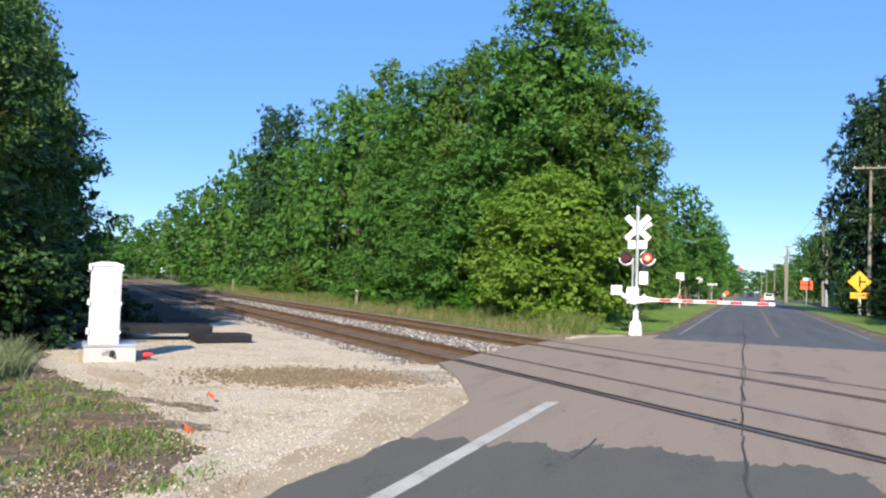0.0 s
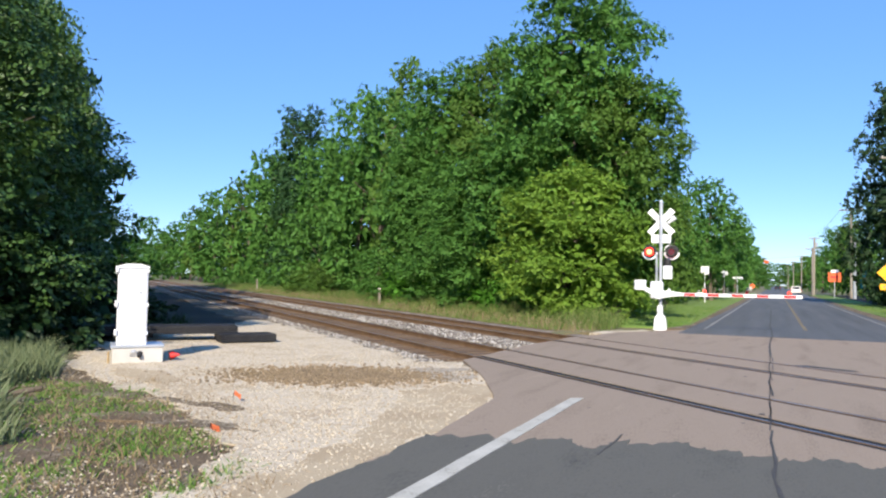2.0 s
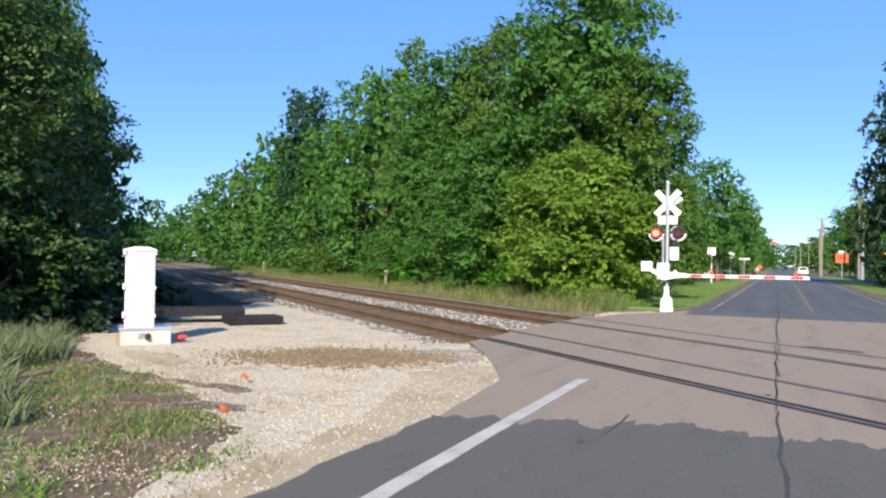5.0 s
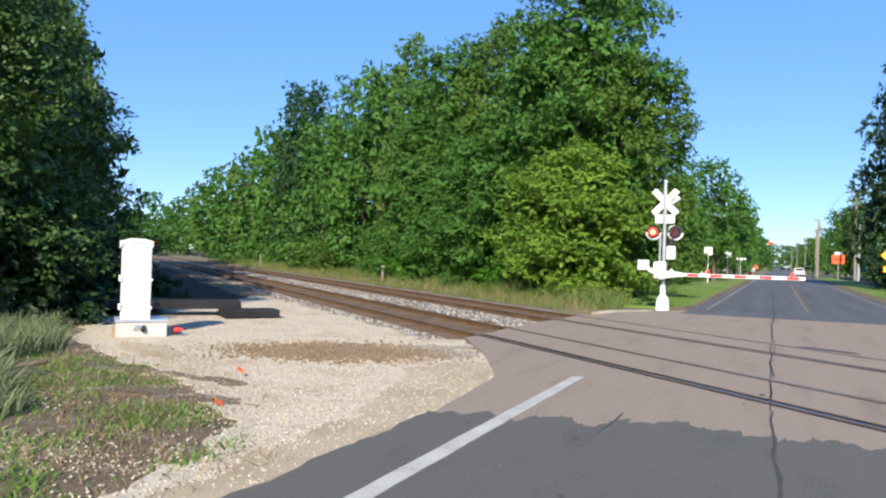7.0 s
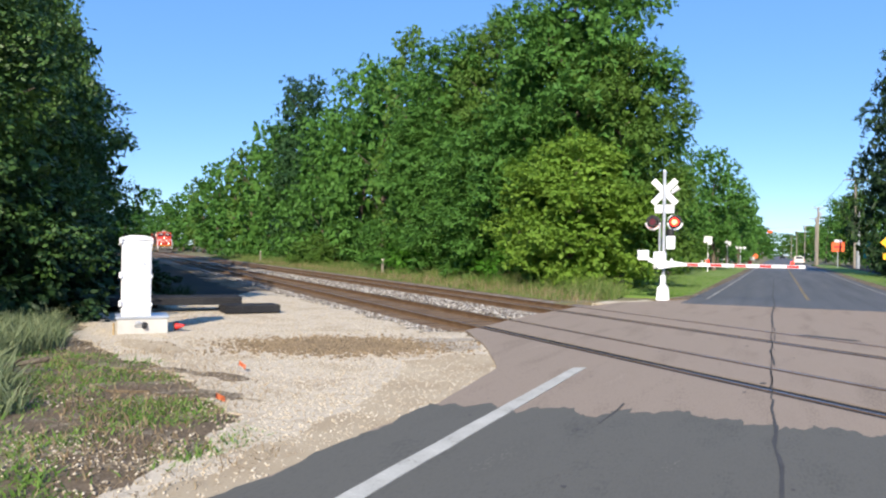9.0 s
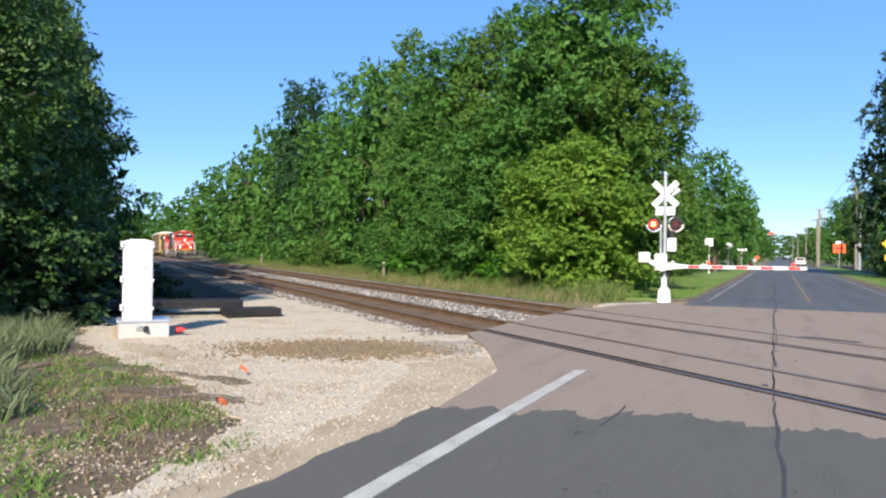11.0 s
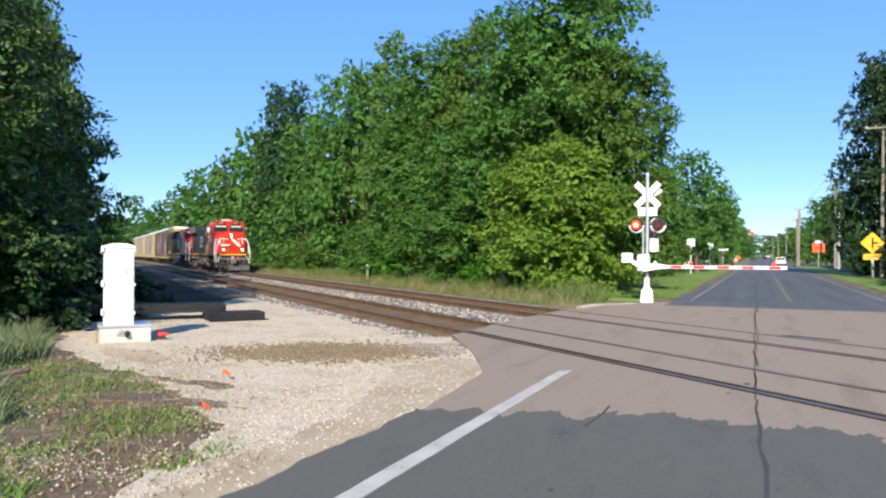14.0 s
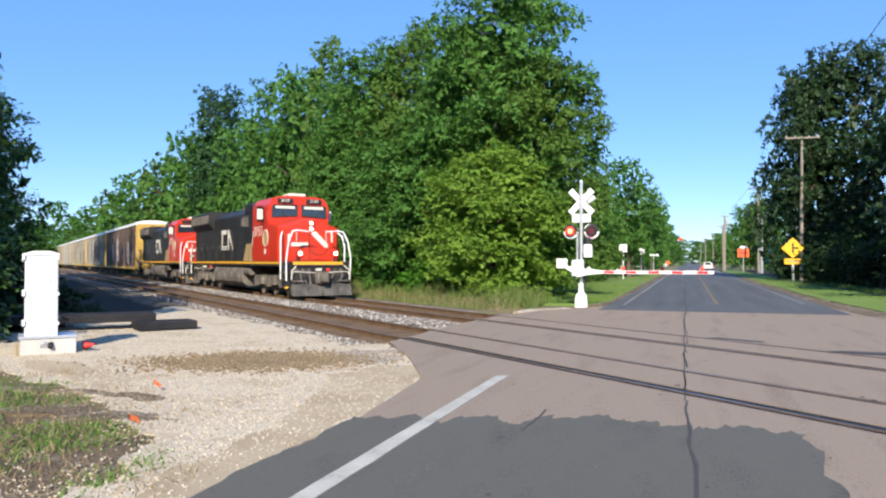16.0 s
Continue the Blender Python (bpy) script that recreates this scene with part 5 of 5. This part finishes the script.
    for c, sd, h in ((16.4, 88, 1.3), (16.8, 47, 1.1)):
        mk = empty("marker_post", TRACK @ pose(c, sd, -0.15))
        tagged(mk, "short pale wooden marker post beside the far track", "marker post", "marker posts")
        part("post", box(-0.07, 0.07, -0.05, 0.05, -0.2, h, 0.01), POLEWOOD, mk)
        part("cap", box(-0.09, 0.09, -0.07, 0.07, h, h + 0.05, 0.01), CREAM, mk)
    # old rail wagon standing far off beside the line
    q = on_bed(4.1, 330)
    v = empty("parked_wagon", TRACK @ pose(3.6, 300, 0))
    tagged(v, "rust-red railway wagon standing far off on a siding", "railway wagon")
    part("wagon_body", box(-1.4, 1.4, -8, 8, 1.1, 4.2, 0.1), BRICKRED, v)
    part("wagon_end", box(-1.2, 1.2, -8.1, -8.02, 1.3, 2.4, 0.02), WHITE, v)
    part("wagon_frame", box(-1.3, 1.3, -8.2, 8.2, 0.0, 1.1, 0.05), GRIME, v)


build_signal()
build_cabinet()
build_small()
build_roadside()
DARK_CAR = car("dark_car", 0.4, 240, 0, CARPAINT, "dark car driving far along the road")

# ---- train ----


def truck(root, y, axles, gap, r=0.53):
    """A bogie: side frames, wheels with axles and springs."""
    t = part("bogie", box(-0.9, 0.9, y - 0.25, y + 0.25, 0.5, 0.85, 0.04), GRIME, root)
    half = gap * (axles - 1) / 2
    for sx in (-1, 1):
        part("side_frame", prism([(y - half - 0.7, 0.62), (y - half - 0.55, 0.9), (y - half * 0.5, 1.02), (y + half * 0.5, 1.02), (y + half + 0.55, 0.9), (y + half + 0.7, 0.62),
                                  (y + half * 0.6, 0.48), (y - half * 0.6, 0.48)], 0.16, "x", sx * 1.02 - 0.08, bevel=0.02), GRIME, t)
        for k in range(axles):
            yy = y - half + gap * k
            part("journal_box", box(sx * 1.16 - 0.1, sx * 1.16 + 0.1, yy - 0.2, yy + 0.2, 0.38, 0.78, 0.05), GRIME, t)
            part("wheel", tube((sx * 0.68, yy, r), (sx * 0.81, yy, r), r, None, 24), GRIME, t)
        for k in range(axles - 1):
            part("spring", tube((sx * 1.14, y - half + gap * (k + 0.5), 0.5), (sx * 1.14, y - half + gap * (k + 0.5), 0.86), 0.13, None, 10), GRIME, t)
    return t


def loco(lead, label):
    root = empty("locomotive")
    tagged(root, label, "locomotive", "locomotives")
    # platform, pilot and couplers
    plat = part("platform", box(-1.53, 1.53, 0.95, 21.5, 1.38, 1.6, 0.02), BLACK, root)
    for sx in (-1, 1):
        part("sill_stripe", box(sx * 1.537 - 0.006, sx * 1.537 + 0.006, 1.9, 20.6, 1.49, 1.6), STRIPE, plat, "yellow reflective sill stripe")
    part("front_stripe", box(-1.2, 1.2, 0.93, 0.95, 1.47, 1.6), STRIPE, plat, "yellow stripe across the front")
    pilot = part("pilot", prism([(-1.45, 0.95), (1.45, 0.95), (1.45, 1.38), (-1.45, 1.38)], 0.5, "y", 0.75), BLACK, root)
    plow = part("plow", prism([(-1.42, 0.12), (1.42, 0.12), (1.46, 0.46), (1.1, 0.62), (0.42, 0.62), (0.36, 0.5), (-0.36, 0.5), (-0.42, 0.62), (-1.1, 0.62), (-1.46, 0.46)], 0.14, "y", 0.45, bevel=0.03), PLOWSTEEL, root, "dark steel snow plough")
    for sx in (-1, 1):
        wing = part("plow_wing", prism([(0.32, 0.1), (0.5, 0.6), (0.62, 0.6), (0.62, 0.1)], 1.35, "x", 0.05 if sx > 0 else -1.4), PLOWSTEEL, plow)
        part("plow_rib", box(sx * 0.7 - 0.03, sx * 0.7 + 0.03, 0.34, 0.5, 0.14, 0.55), PLOWSTEEL, plow)
    part("plow_back", box(-1.35, 1.35, 0.6, 1.1, 0.35, 0.95, 0.03), BLACK, root)
    part("coupler", box(-0.16, 0.16, 0.0, 0.8, 0.7, 1.05, 0.05, box(-0.28, 0.28, 0.32, 0.75, 0.62, 1.15, 0.04)), GRIME, root)
    for k, x in enumerate((-1.12, -0.98, -0.84, -0.7, -0.55, -0.42, 0.42, 0.55, 0.7, 0.84, 0.98, 1.12)):
        low = 0.52 + 0.12 * ((k * 5) % 4)
        part("air_hose", pipe([(x, 0.74, 1.22 - 0.05 * (k % 3)), (x * 1.02, 0.58, 1.05), (x * 0.97, 0.5, low + 0.12), (x * 0.9, 0.52, low)], 0.034), (DARKMETAL, GRIME, DARKMETAL)[k % 3], pilot)
        part("hose_valve", box(x - 0.05, x + 0.05, 0.66, 0.76, 1.16, 1.28, 0.015), (GRIME, DARKMETAL)[k % 2], pilot)
    for sx in (-1, 1):
        part("pilot_pocket", box(sx * 0.7 - 0.22, sx * 0.7 + 0.22, 0.7, 0.748, 0.97, 1.1, 0.01), PLOWSTEEL, pilot)
        part("corner_grab", pipe([(sx * 1.15, 0.74, 1.42), (sx * 1.2, 0.6, 1.36), (sx * 1.38, 0.58, 1.2), (sx * 1.38, 0.62, 0.8)], 0.025), CREAM, pilot)
    part("draft_gear", box(-0.34, 0.34, 0.62, 0.8, 0.62, 1.14, 0.03), PLOWSTEEL, pilot)
    part("glad_hand", box(0.28, 0.44, 0.62, 0.74, 1.15, 1.32, 0.04), SIGN_RED, pilot, "red hose coupling")
    part("placard", box(-0.2, 0.08, 0.72, 0.745, 1.2, 1.3), CREAM, pilot)
    for sx in (-1, 1):
        part("pilot_cutout", box(sx * 1.0 - 0.16, sx * 1.0 + 0.16, 0.735, 0.752, 1.0, 1.3, 0.01), DARKMETAL, pilot)
        part("plow_gusset", prism([(0.45, 0.62), (0.75, 0.95), (0.75, 0.5)], 0.04, "x", sx * 0.75), GRIME, pilot)
        part("cut_lever", pipe([(sx * 0.3, 0.6, 1.12), (sx * 1.3, 0.62, 1.16), (sx * 1.38, 0.6, 0.98)], 0.02), CREAM, pilot)
        part("footboard", box(sx * 1.05 - 0.3, sx * 1.05 + 0.3, 0.42, 0.62, 0.72, 0.77, 0.01), GRIME, pilot)
        part("drop_step_chain", pipe([(sx * 0.45, 0.92, 2.2), (sx * 0.25, 0.86, 1.95), (0, 0.84, 1.88)], 0.015), DARKMETAL, pilot)
    part("anticlimber", box(-1.25, 1.25, 0.7, 1.0, 1.36, 1.47, 0.03), BLACK, root)
    # side steps at both ends
    for yy, front in ((1.25, True), (20.9, False)):
        for sx in (-1, 1):
            st = part("step_well", box(sx * 1.44 - 0.1, sx * 1.44 + 0.1, yy - 0.32, yy + 0.32, 0.42, 1.4, 0.02), BLACK, root)
            for k in range(3):
                part("tread", box(sx * 1.45 - 0.16, sx * 1.45 + 0.13, yy - 0.28, yy + 0.28, 0.45 + k * 0.33, 0.49 + k * 0.33), GRIME, st)
            part("step_edge", box(sx * 1.5 - 0.08, sx * 1.5 + 0.08, yy - 0.34, yy - 0.32, 0.42, 0.5), STRIPE, st)
    # handrails at the front
    for sx in (-1, 1):
        part("handrail", pipe([(sx * 1.52, 0.9, 0.75), (sx * 1.55, 0.85, 1.7), (sx * 1.42, 0.88, 2.5), (sx * 1.22, 0.95, 2.95), (sx * 0.98, 1.0, 3.0)], 0.036), WHITE, root, "white tubular handrail")
        part("handrail", pipe([(sx * 1.55, 1.62, 0.8), (sx * 1.56, 1.6, 2.3), (sx * 1.5, 1.75, 2.75), (sx * 1.36, 1.95, 2.95)], 0.036), WHITE, root, "white tubular handrail")
        part("handrail", pipe([(sx * 0.98, 1.0, 3.0), (sx * 0.4, 1.02, 2.95)], 0.03), WHITE, root)
        side = part("side_railing", pipe([(sx * 1.5, 6.9, 2.6), (sx * 1.5, 20.4, 2.6)], 0.018), DARKMETAL, root)
        for k in range(9):
            part("stanchion", tube((sx * 1.5, 6.9 + k * 1.68, 1.6), (sx * 1.5, 6.9 + k * 1.68, 2.6), 0.018, None, 6), DARKMETAL, side)
        part("rear_handrail", pipe([(sx * 1.52, 20.5, 0.8), (sx * 1.54, 20.5, 2.5), (sx * 1.5, 20.0, 2.65)], 0.03), WHITE, root)
    # nose: tapered, with a sloping top
    bm = bmesh.new()
    ring = []
    for y, hw, side, peak in ((1.95, 1.3, 3.1, 3.5), (2.25, 1.5, 3.18, 3.58), (3.55, 1.515, 3.4, 3.7)):
        ring.append([bm.verts.new(p) for p in ((-hw, y, 1.6), (hw, y, 1.6), (hw, y, side), (0.25, y, peak), (-0.25, y, peak), (-hw, y, side))])
    for a, b in zip(ring, ring[1:]):
        for i in range(6):
            j = (i + 1) % 6
            bm.faces.new((a[i], a[j], b[j], b[i]))
    bm.faces.new(ring[0][::-1])
    bm.faces.new(ring[-1])
    bmesh.ops.recalc_face_normals(bm, faces=bm.faces[:])
    bmesh.ops.bevel(bm, geom=[e for e in bm.edges if e.calc_length() > 0.5], offset=0.05, segments=2, affect="EDGES")
    nose = part("nose", bm, RED, root, "red sloping nose")
    part("nose_door", box(-0.05, 0.62, 1.925, 1.95, 1.7, 2.9, 0.01), RED, nose)
    part("headlight_case", box(-0.17, 0.17, 1.88, 2.1, 2.98, 3.5, 0.05), RED, nose, "red headlight housing")
    for z in (3.12, 3.37):
        part("headlight", disc(1.855, 1.88, 0, z, 0.075), HEADLIGHT if lead else CREAM, nose, "lit headlight" if lead else "")
    # plain shapes of the emblem on the nose
    for pts in ([(-0.95, 2.3), (-0.14, 2.3), (-0.14, 2.48), (-0.95, 2.48)], [(-1.12, 2.55), (-0.98, 2.55), (-0.98, 2.86), (-1.12, 2.86)],
                [(0.05, 3.0), (0.24, 3.0), (0.84, 2.42), (0.84, 2.26), (0.68, 2.26), (0.05, 2.84)], [(1.0, 2.5), (1.08, 2.5), (1.08, 3.0), (1.0, 3.0)]):
        part("emblem_bar", prism(pts, 0.008, "y", 1.915), CREAM, nose, "off-white emblem bar")
    part("nose_seam", box(-0.07, -0.055, 1.94, 1.952, 1.7, 3.0), BLACK, nose)
    for sx in (-1, 1):
        part("grab_iron", pipe([(sx * 0.72, 1.9, 2.95), (sx * 0.72, 1.84, 2.9), (sx * 0.72, 1.84, 2.55), (sx * 0.72, 1.9, 2.5)], 0.018), CREAM, nose)
        part("nose_hatch", box(sx * 1.2 - 0.25, sx * 1.2 + 0.05, 2.9, 3.35, 2.1, 2.9, 0.01), RED, nose)
    # cab
    cab = part("cab", prism([(-1.52, 1.6), (1.52, 1.6), (1.52, 4.25), (1.3, 4.62), (0.9, 4.72), (-0.9, 4.72), (-1.3, 4.62), (-1.52, 4.25)], 2.7, "y", 3.5, bevel=0.04), RED, root, "red cab")
    part("roof_cap", box(-0.55, 0.35, 3.55, 4.4, 4.72, 4.86, 0.05), CREAM, cab, "pale air-conditioner on the roof")
    part("horn", pipe([(0.5, 4.6, 4.8), (0.5, 3.9, 4.84)], 0.05), DARKMETAL, cab)
    for sx in (-1, 1):
        part("windshield", prism([(sx * 0.12, 3.78), (sx * 1.36, 3.7), (sx * 1.34, 4.2), (sx * 1.28, 4.27), (sx * 0.12, 4.3)], 0.02, "y", 3.475), GLASS, cab, "dark windshield pane")
        part("windshield_frame", pipe([(sx * 0.12, 3.48, 3.78), (sx * 1.36, 3.48, 3.7), (sx * 1.34, 3.48, 4.2), (sx * 1.28, 3.48, 4.27), (sx * 0.12, 3.48, 4.3), (sx * 0.12, 3.48, 3.78)], 0.025), DARKMETAL, cab)
        part("window_shade", box(sx * 0.72 - 0.48, sx * 0.72 + 0.48, 3.466, 3.474, 4.12, 4.24, 0.002), CREAM, cab, "pale shade behind the windshield")
        part("wiper", pipe([(sx * 0.7, 3.46, 3.74), (sx * 0.9, 3.455, 4.05)], 0.012), DARKMETAL, cab)
        nb = part("number_board", box(sx * 0.72 - 0.38, sx * 0.72 + 0.38, 3.42, 3.5, 4.38, 4.6, 0.02), DARKMETAL, cab, "dark number board with white digits")
        if lead:
            lettering("3157", 0.22, CREAM, nb, pose(sx * 0.72, 3.415, 4.49), "digits")
        sw = part("side_window", box(sx * 1.525 - 0.01, sx * 1.525 + 0.01, 4.3, 5.3, 3.55, 4.2, 0.005), GLASS, cab, "dark sliding side window")
        part("mirror", box(sx * 1.75 - 0.16, sx * 1.75 + 0.12, 4.05, 4.12, 3.6, 4.1, 0.02), CREAM, cab, "white wind deflector")
        part("emblem_disc", tube((sx * 1.53, 3.95, 2.72), (sx * 1.536, 3.95, 2.72), 0.4, None, 24), TAN, cab)
        part("emblem_ring", pipe([(sx * 1.538, 3.95 + 0.39 * math.cos(a), 2.72 + 0.39 * math.sin(a)) for a in np.linspace(0, 2 * math.pi, 21)], 0.02, 6), CREAM, cab)
        part("notice", box(sx * 1.53 - 0.004, sx * 1.53 + 0.006, 3.9, 4.15, 1.95, 2.2), CREAM, cab)
        if sx < 0:
            lettering("3157", 0.72, CREAM, cab, pose(-1.535, 5.15, 3.05, 0, 0, -90), "digits")
        part("sun_visor", box(sx * 1.6 - 0.12, sx * 1.6 + 0.08, 4.25, 5.35, 4.24, 4.28), RED, cab)
    # hood behind the cab
    hood = part("hood", prism([(-1.2, 1.6), (1.2, 1.6), (1.2, 4.1), (0.95, 4.42), (-0.95, 4.42), (-1.2, 4.1)], 14.4, "y", 6.2, bevel=0.03), BLACK, root, "black engine hood")
    part("equipment_cab", box(-1.5, 1.5, 6.2, 8.6, 1.6, 4.0, 0.04), BLACK, hood)
    part("blower_box", box(-1.5, 1.5, 6.2, 7.7, 4.0, 4.55, 0.08), BLACK, hood)
    part("dynamic_brake_grille", box(-1.52, -1.48, 7.0, 8.3, 3.4, 3.9), GRIME, hood)
    for k in range(15):
        yy = 8.8 + k * 0.78
        for sx in (-1, 1):
            d = part("hood_door", box(sx * 1.2 - 0.02, sx * 1.2 + 0.02, yy + 0.03, yy + 0.73, 1.7, 3.3, 0.008), BLACK, hood)
            if k % 2 == 0:
                part("door_latch", box(sx * 1.225 - 0.02, sx * 1.225 + 0.02, yy + 0.6, yy + 0.68, 2.3, 2.5), GRIME, d)
    part("radiator_wing", prism([(-1.2, 3.5), (1.2, 3.5), (1.52, 3.85), (1.52, 4.5), (1.3, 4.62), (-1.3, 4.62), (-1.52, 4.5), (-1.52, 3.85)], 5.2, "y", 15.4, bevel=0.03), BLACK, hood)
    for k in range(9):
        for sx in (-1, 1):
            part("radiator_louvre", box(sx * 1.53 - 0.02, sx * 1.53 + 0.02, 15.6 + k * 0.54, 16.05 + k * 0.54, 3.92, 4.42, 0.005), GRIME, hood)
    part("exhaust_stack", box(-0.35, 0.35, 11.2, 12.4, 4.4, 4.7, 0.05), GRIME, hood)
    part("roof_hatch", box(-0.7, 0.7, 9.0, 10.6, 4.4, 4.52, 0.03), BLACK, hood)
    # big plain emblem shapes on the hood side, and a tan panel by the cab
    for pts in ([(12.35, 2.25), (13.5, 2.25), (13.5, 2.5), (12.35, 2.5)], [(12.35, 3.15), (13.5, 3.15), (13.5, 3.4), (12.35, 3.4)], [(13.25, 2.45), (13.5, 2.45), (13.5, 3.2), (13.25, 3.2)],
                [(11.85, 2.25), (12.1, 2.25), (12.1, 3.4), (11.85, 3.4)], [(11.85, 3.4), (12.1, 3.4), (11.15, 2.25), (10.9, 2.25)]):
        part("emblem_bar", prism(pts, 0.012, "x", -1.245 - 0.001 * (len(hood.children) % 7)), CREAM, hood, "off-white emblem bar")
    part("tan_panel", prism([(6.3, 1.62), (7.9, 1.62), (7.3, 2.5), (6.3, 2.5)], 0.008, "x", -1.512), TAN, hood, "tan map-like panel")
    part("white_slash", prism([(6.22, 2.3), (6.22, 2.55), (6.0, 3.1), (5.9, 3.1)], 0.008, "x", -1.538), CREAM, cab)
    # underframe
    tank = part("fuel_tank", prism([(-1.5, 0.55), (-1.5, 1.15), (-1.35, 1.38), (1.35, 1.38), (1.5, 1.15), (1.5, 0.55), (1.2, 0.3), (-1.2, 0.3)], 6.2, "y", 8.1, bevel=0.04), GRIME, root, "grey fuel tank")
    for k in range(4):
        part("tank_fitting", box(-1.56, -1.48, 8.6 + k * 1.5, 9.2 + k * 1.5, 0.75, 1.05, 0.02), GRIME, tank)
    part("air_reservoir", tube((-1.3, 7.0, 1.1), (-1.3, 8.0, 1.1), 0.2, None, 14), GRIME, root)
    root.scale = (1.03, 1.045, 1.045)
    truck(root, 4.6, 3, 2.0)
    truck(root, 17.7, 3, 2.0)
    for sx in (-1, 1):
        dl = part("ditch_light_case", box(sx * 0.85 - 0.16, sx * 0.85 + 0.16, 0.98, 1.2, 1.8, 2.12, 0.04), RED if lead else BLACK, root)
        part("ditch_light", disc(0.955, 0.98, sx * 0.85, 1.97, 0.085), HEADLIGHT if lead else CREAM, dl, "lit ditch light" if lead else "")
        part("bracket", tube((sx * 0.85, 1.1, 1.6), (sx * 0.85, 1.1, 1.8), 0.05, None, 8), DARKMETAL, dl)
    return root


def autorack(seed, side, end, label):
    """A tall covered vehicle carrier with panelled sides and a rounded pale roof."""
    rnd = random.Random(seed)
    root = empty("autorack_wagon")
    tagged(root, label, "railway wagon", "vehicle carriers")
    ln = 27.4
    body = part("body", box(-1.45, 1.45, 0.6, ln - 0.6, 1.15, 5.35, 0.03), side, root)
    part("roof", prism([(-1.56, 5.25), (1.56, 5.25), (1.52, 5.5), (1.15, 5.68), (0.5, 5.76), (-0.5, 5.76), (-1.15, 5.68), (-1.52, 5.5)], ln - 0.9, "y", 0.45, bevel=0.03), ROOF_WHITE, root, "white rounded roof")
    for k in range(13):
        yy = 0.75 + k * (ln - 1.5) / 12
        for sx in (-1, 1):
            part("side_post", box(sx * 1.5 - 0.05, sx * 1.5 + 0.05, yy - 0.06, yy + 0.06, 1.0, 5.3, 0.01), end if k in (0, 12) else side, body)
    for z in (2.1, 3.2, 4.3):
        for sx in (-1, 1):
            part("side_rail", box(sx * 1.47 - 0.03, sx * 1.47 + 0.03, 0.7, ln - 0.7, z, z + 0.08), side, body)
    for yy, s in ((0.5, -1), (ln - 0.5, 1)):
        e = part("end_door", box(-1.45, 1.45, yy - 0.06, yy + 0.06, 1.1, 5.4, 0.03), end, root, "end door")
        for x in (-0.95, -0.35, 0.35, 0.95):
            part("door_rib", box(x - 0.05, x + 0.05, yy + s * 0.06 - 0.05, yy + s * 0.06 + 0.05, 1.2, 5.2, 0.01), end, e)
    for k in range(12):
        if rnd.random() < (0.95 if seed < 3 else 0.5):
            y0 = 0.95 + k * (ln - 1.5) / 12
            a, b = rnd.uniform(1.3, 2.0), rnd.uniform(3.0, 4.9)
            pts = ragged([(y0, a), (y0 + 1.85, a + rnd.uniform(-0.2, 0.3)), (y0 + 1.9, b), (y0 + 1.0, b + rnd.uniform(-0.5, 0.4)), (y0, b - 0.2)], 0.15, 0.35, seed + k)
            pts = [(min(max(p, y0 - 0.05), y0 + 1.95), q) for p, q in pts]
            part("sprayed_patch", prism(pts, 0.006, "x", -1.462), SPRAY_DARK if rnd.random() < 0.6 else SPRAY_PALE, body, "sprayed paint on the side panels")
    part("sill", box(-1.5, 1.5, 0.4, ln - 0.4, 0.85, 1.15, 0.03), end, root)
    part("coupler", box(-0.15, 0.15, 0.0, ln, 0.75, 0.98, 0.02), GRIME, root)
    truck(root, 3.1, 2, 1.75, 0.45)
    truck(root, ln - 3.1, 2, 1.75, 0.45)
    root.scale = (1.02, 1.03, 1.0)
    return root


TRAIN = []


def build_train():
    y = 0.0
    TRAIN.append((loco(True, "red and black diesel locomotive with lit headlights leading the train"), y))
    y += 23.35
    TRAIN.append((loco(False, "second red and black diesel locomotive coupled behind the first"), y))
    y += 23.35
    kinds = [autorack(1, RACK_BROWN, RACK_YELLOW, "tall vehicle carrier wagon with yellow ends and sprayed sides"),
             autorack(2, RACK_TAN, RACK_YELLOW, "tall vehicle carrier wagon with tan sprayed sides and white roof"),
             autorack(3, RACK_TAN, RACK_YELLOW, "tall vehicle carrier wagon with tan panelled sides and white roof"),
             autorack(4, RACK_SILVER, RACK_SILVER, "tall vehicle carrier wagon with silver panelled sides and white roof")]
    for k in range(11):
        if k < 4:
            w = kinds[k]
        else:
            w = copy_thing(kinds[(2, 3, 3, 2, 1, 3, 2)[k - 4]], pose(0, 0, 0))
        TRAIN.append((w, y))
        y += 28.4


build_train()

# ---- movement ----


def motions():
    for thing, back in TRAIN:
        rows = []
        for k in range(33):
            t = k * 0.5
            s = 32.3 + 19.41 * (16 - t) + 0.348 * (16 - t) ** 2 + back
            p = on_bed(FAR_TRACK, s)
            rows.append((t, pose(p.x, p.y, 0, 0, 0, BED)))
        walk(thing, rows)
    # added carriers turn their lit faces forward in turn to imitate blinking, about three quarters of a second each
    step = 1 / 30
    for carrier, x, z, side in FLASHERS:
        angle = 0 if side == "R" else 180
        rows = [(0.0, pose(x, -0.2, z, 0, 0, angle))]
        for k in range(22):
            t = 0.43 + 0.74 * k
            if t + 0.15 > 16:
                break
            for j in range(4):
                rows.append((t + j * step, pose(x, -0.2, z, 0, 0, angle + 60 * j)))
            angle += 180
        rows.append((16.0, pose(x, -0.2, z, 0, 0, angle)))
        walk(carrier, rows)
    walk(DARK_CAR, [(t, pose(0.3 + 0.12 * t, 235 + 11 * t, 0)) for t in (0, 4, 8, 12, 16)])


motions()
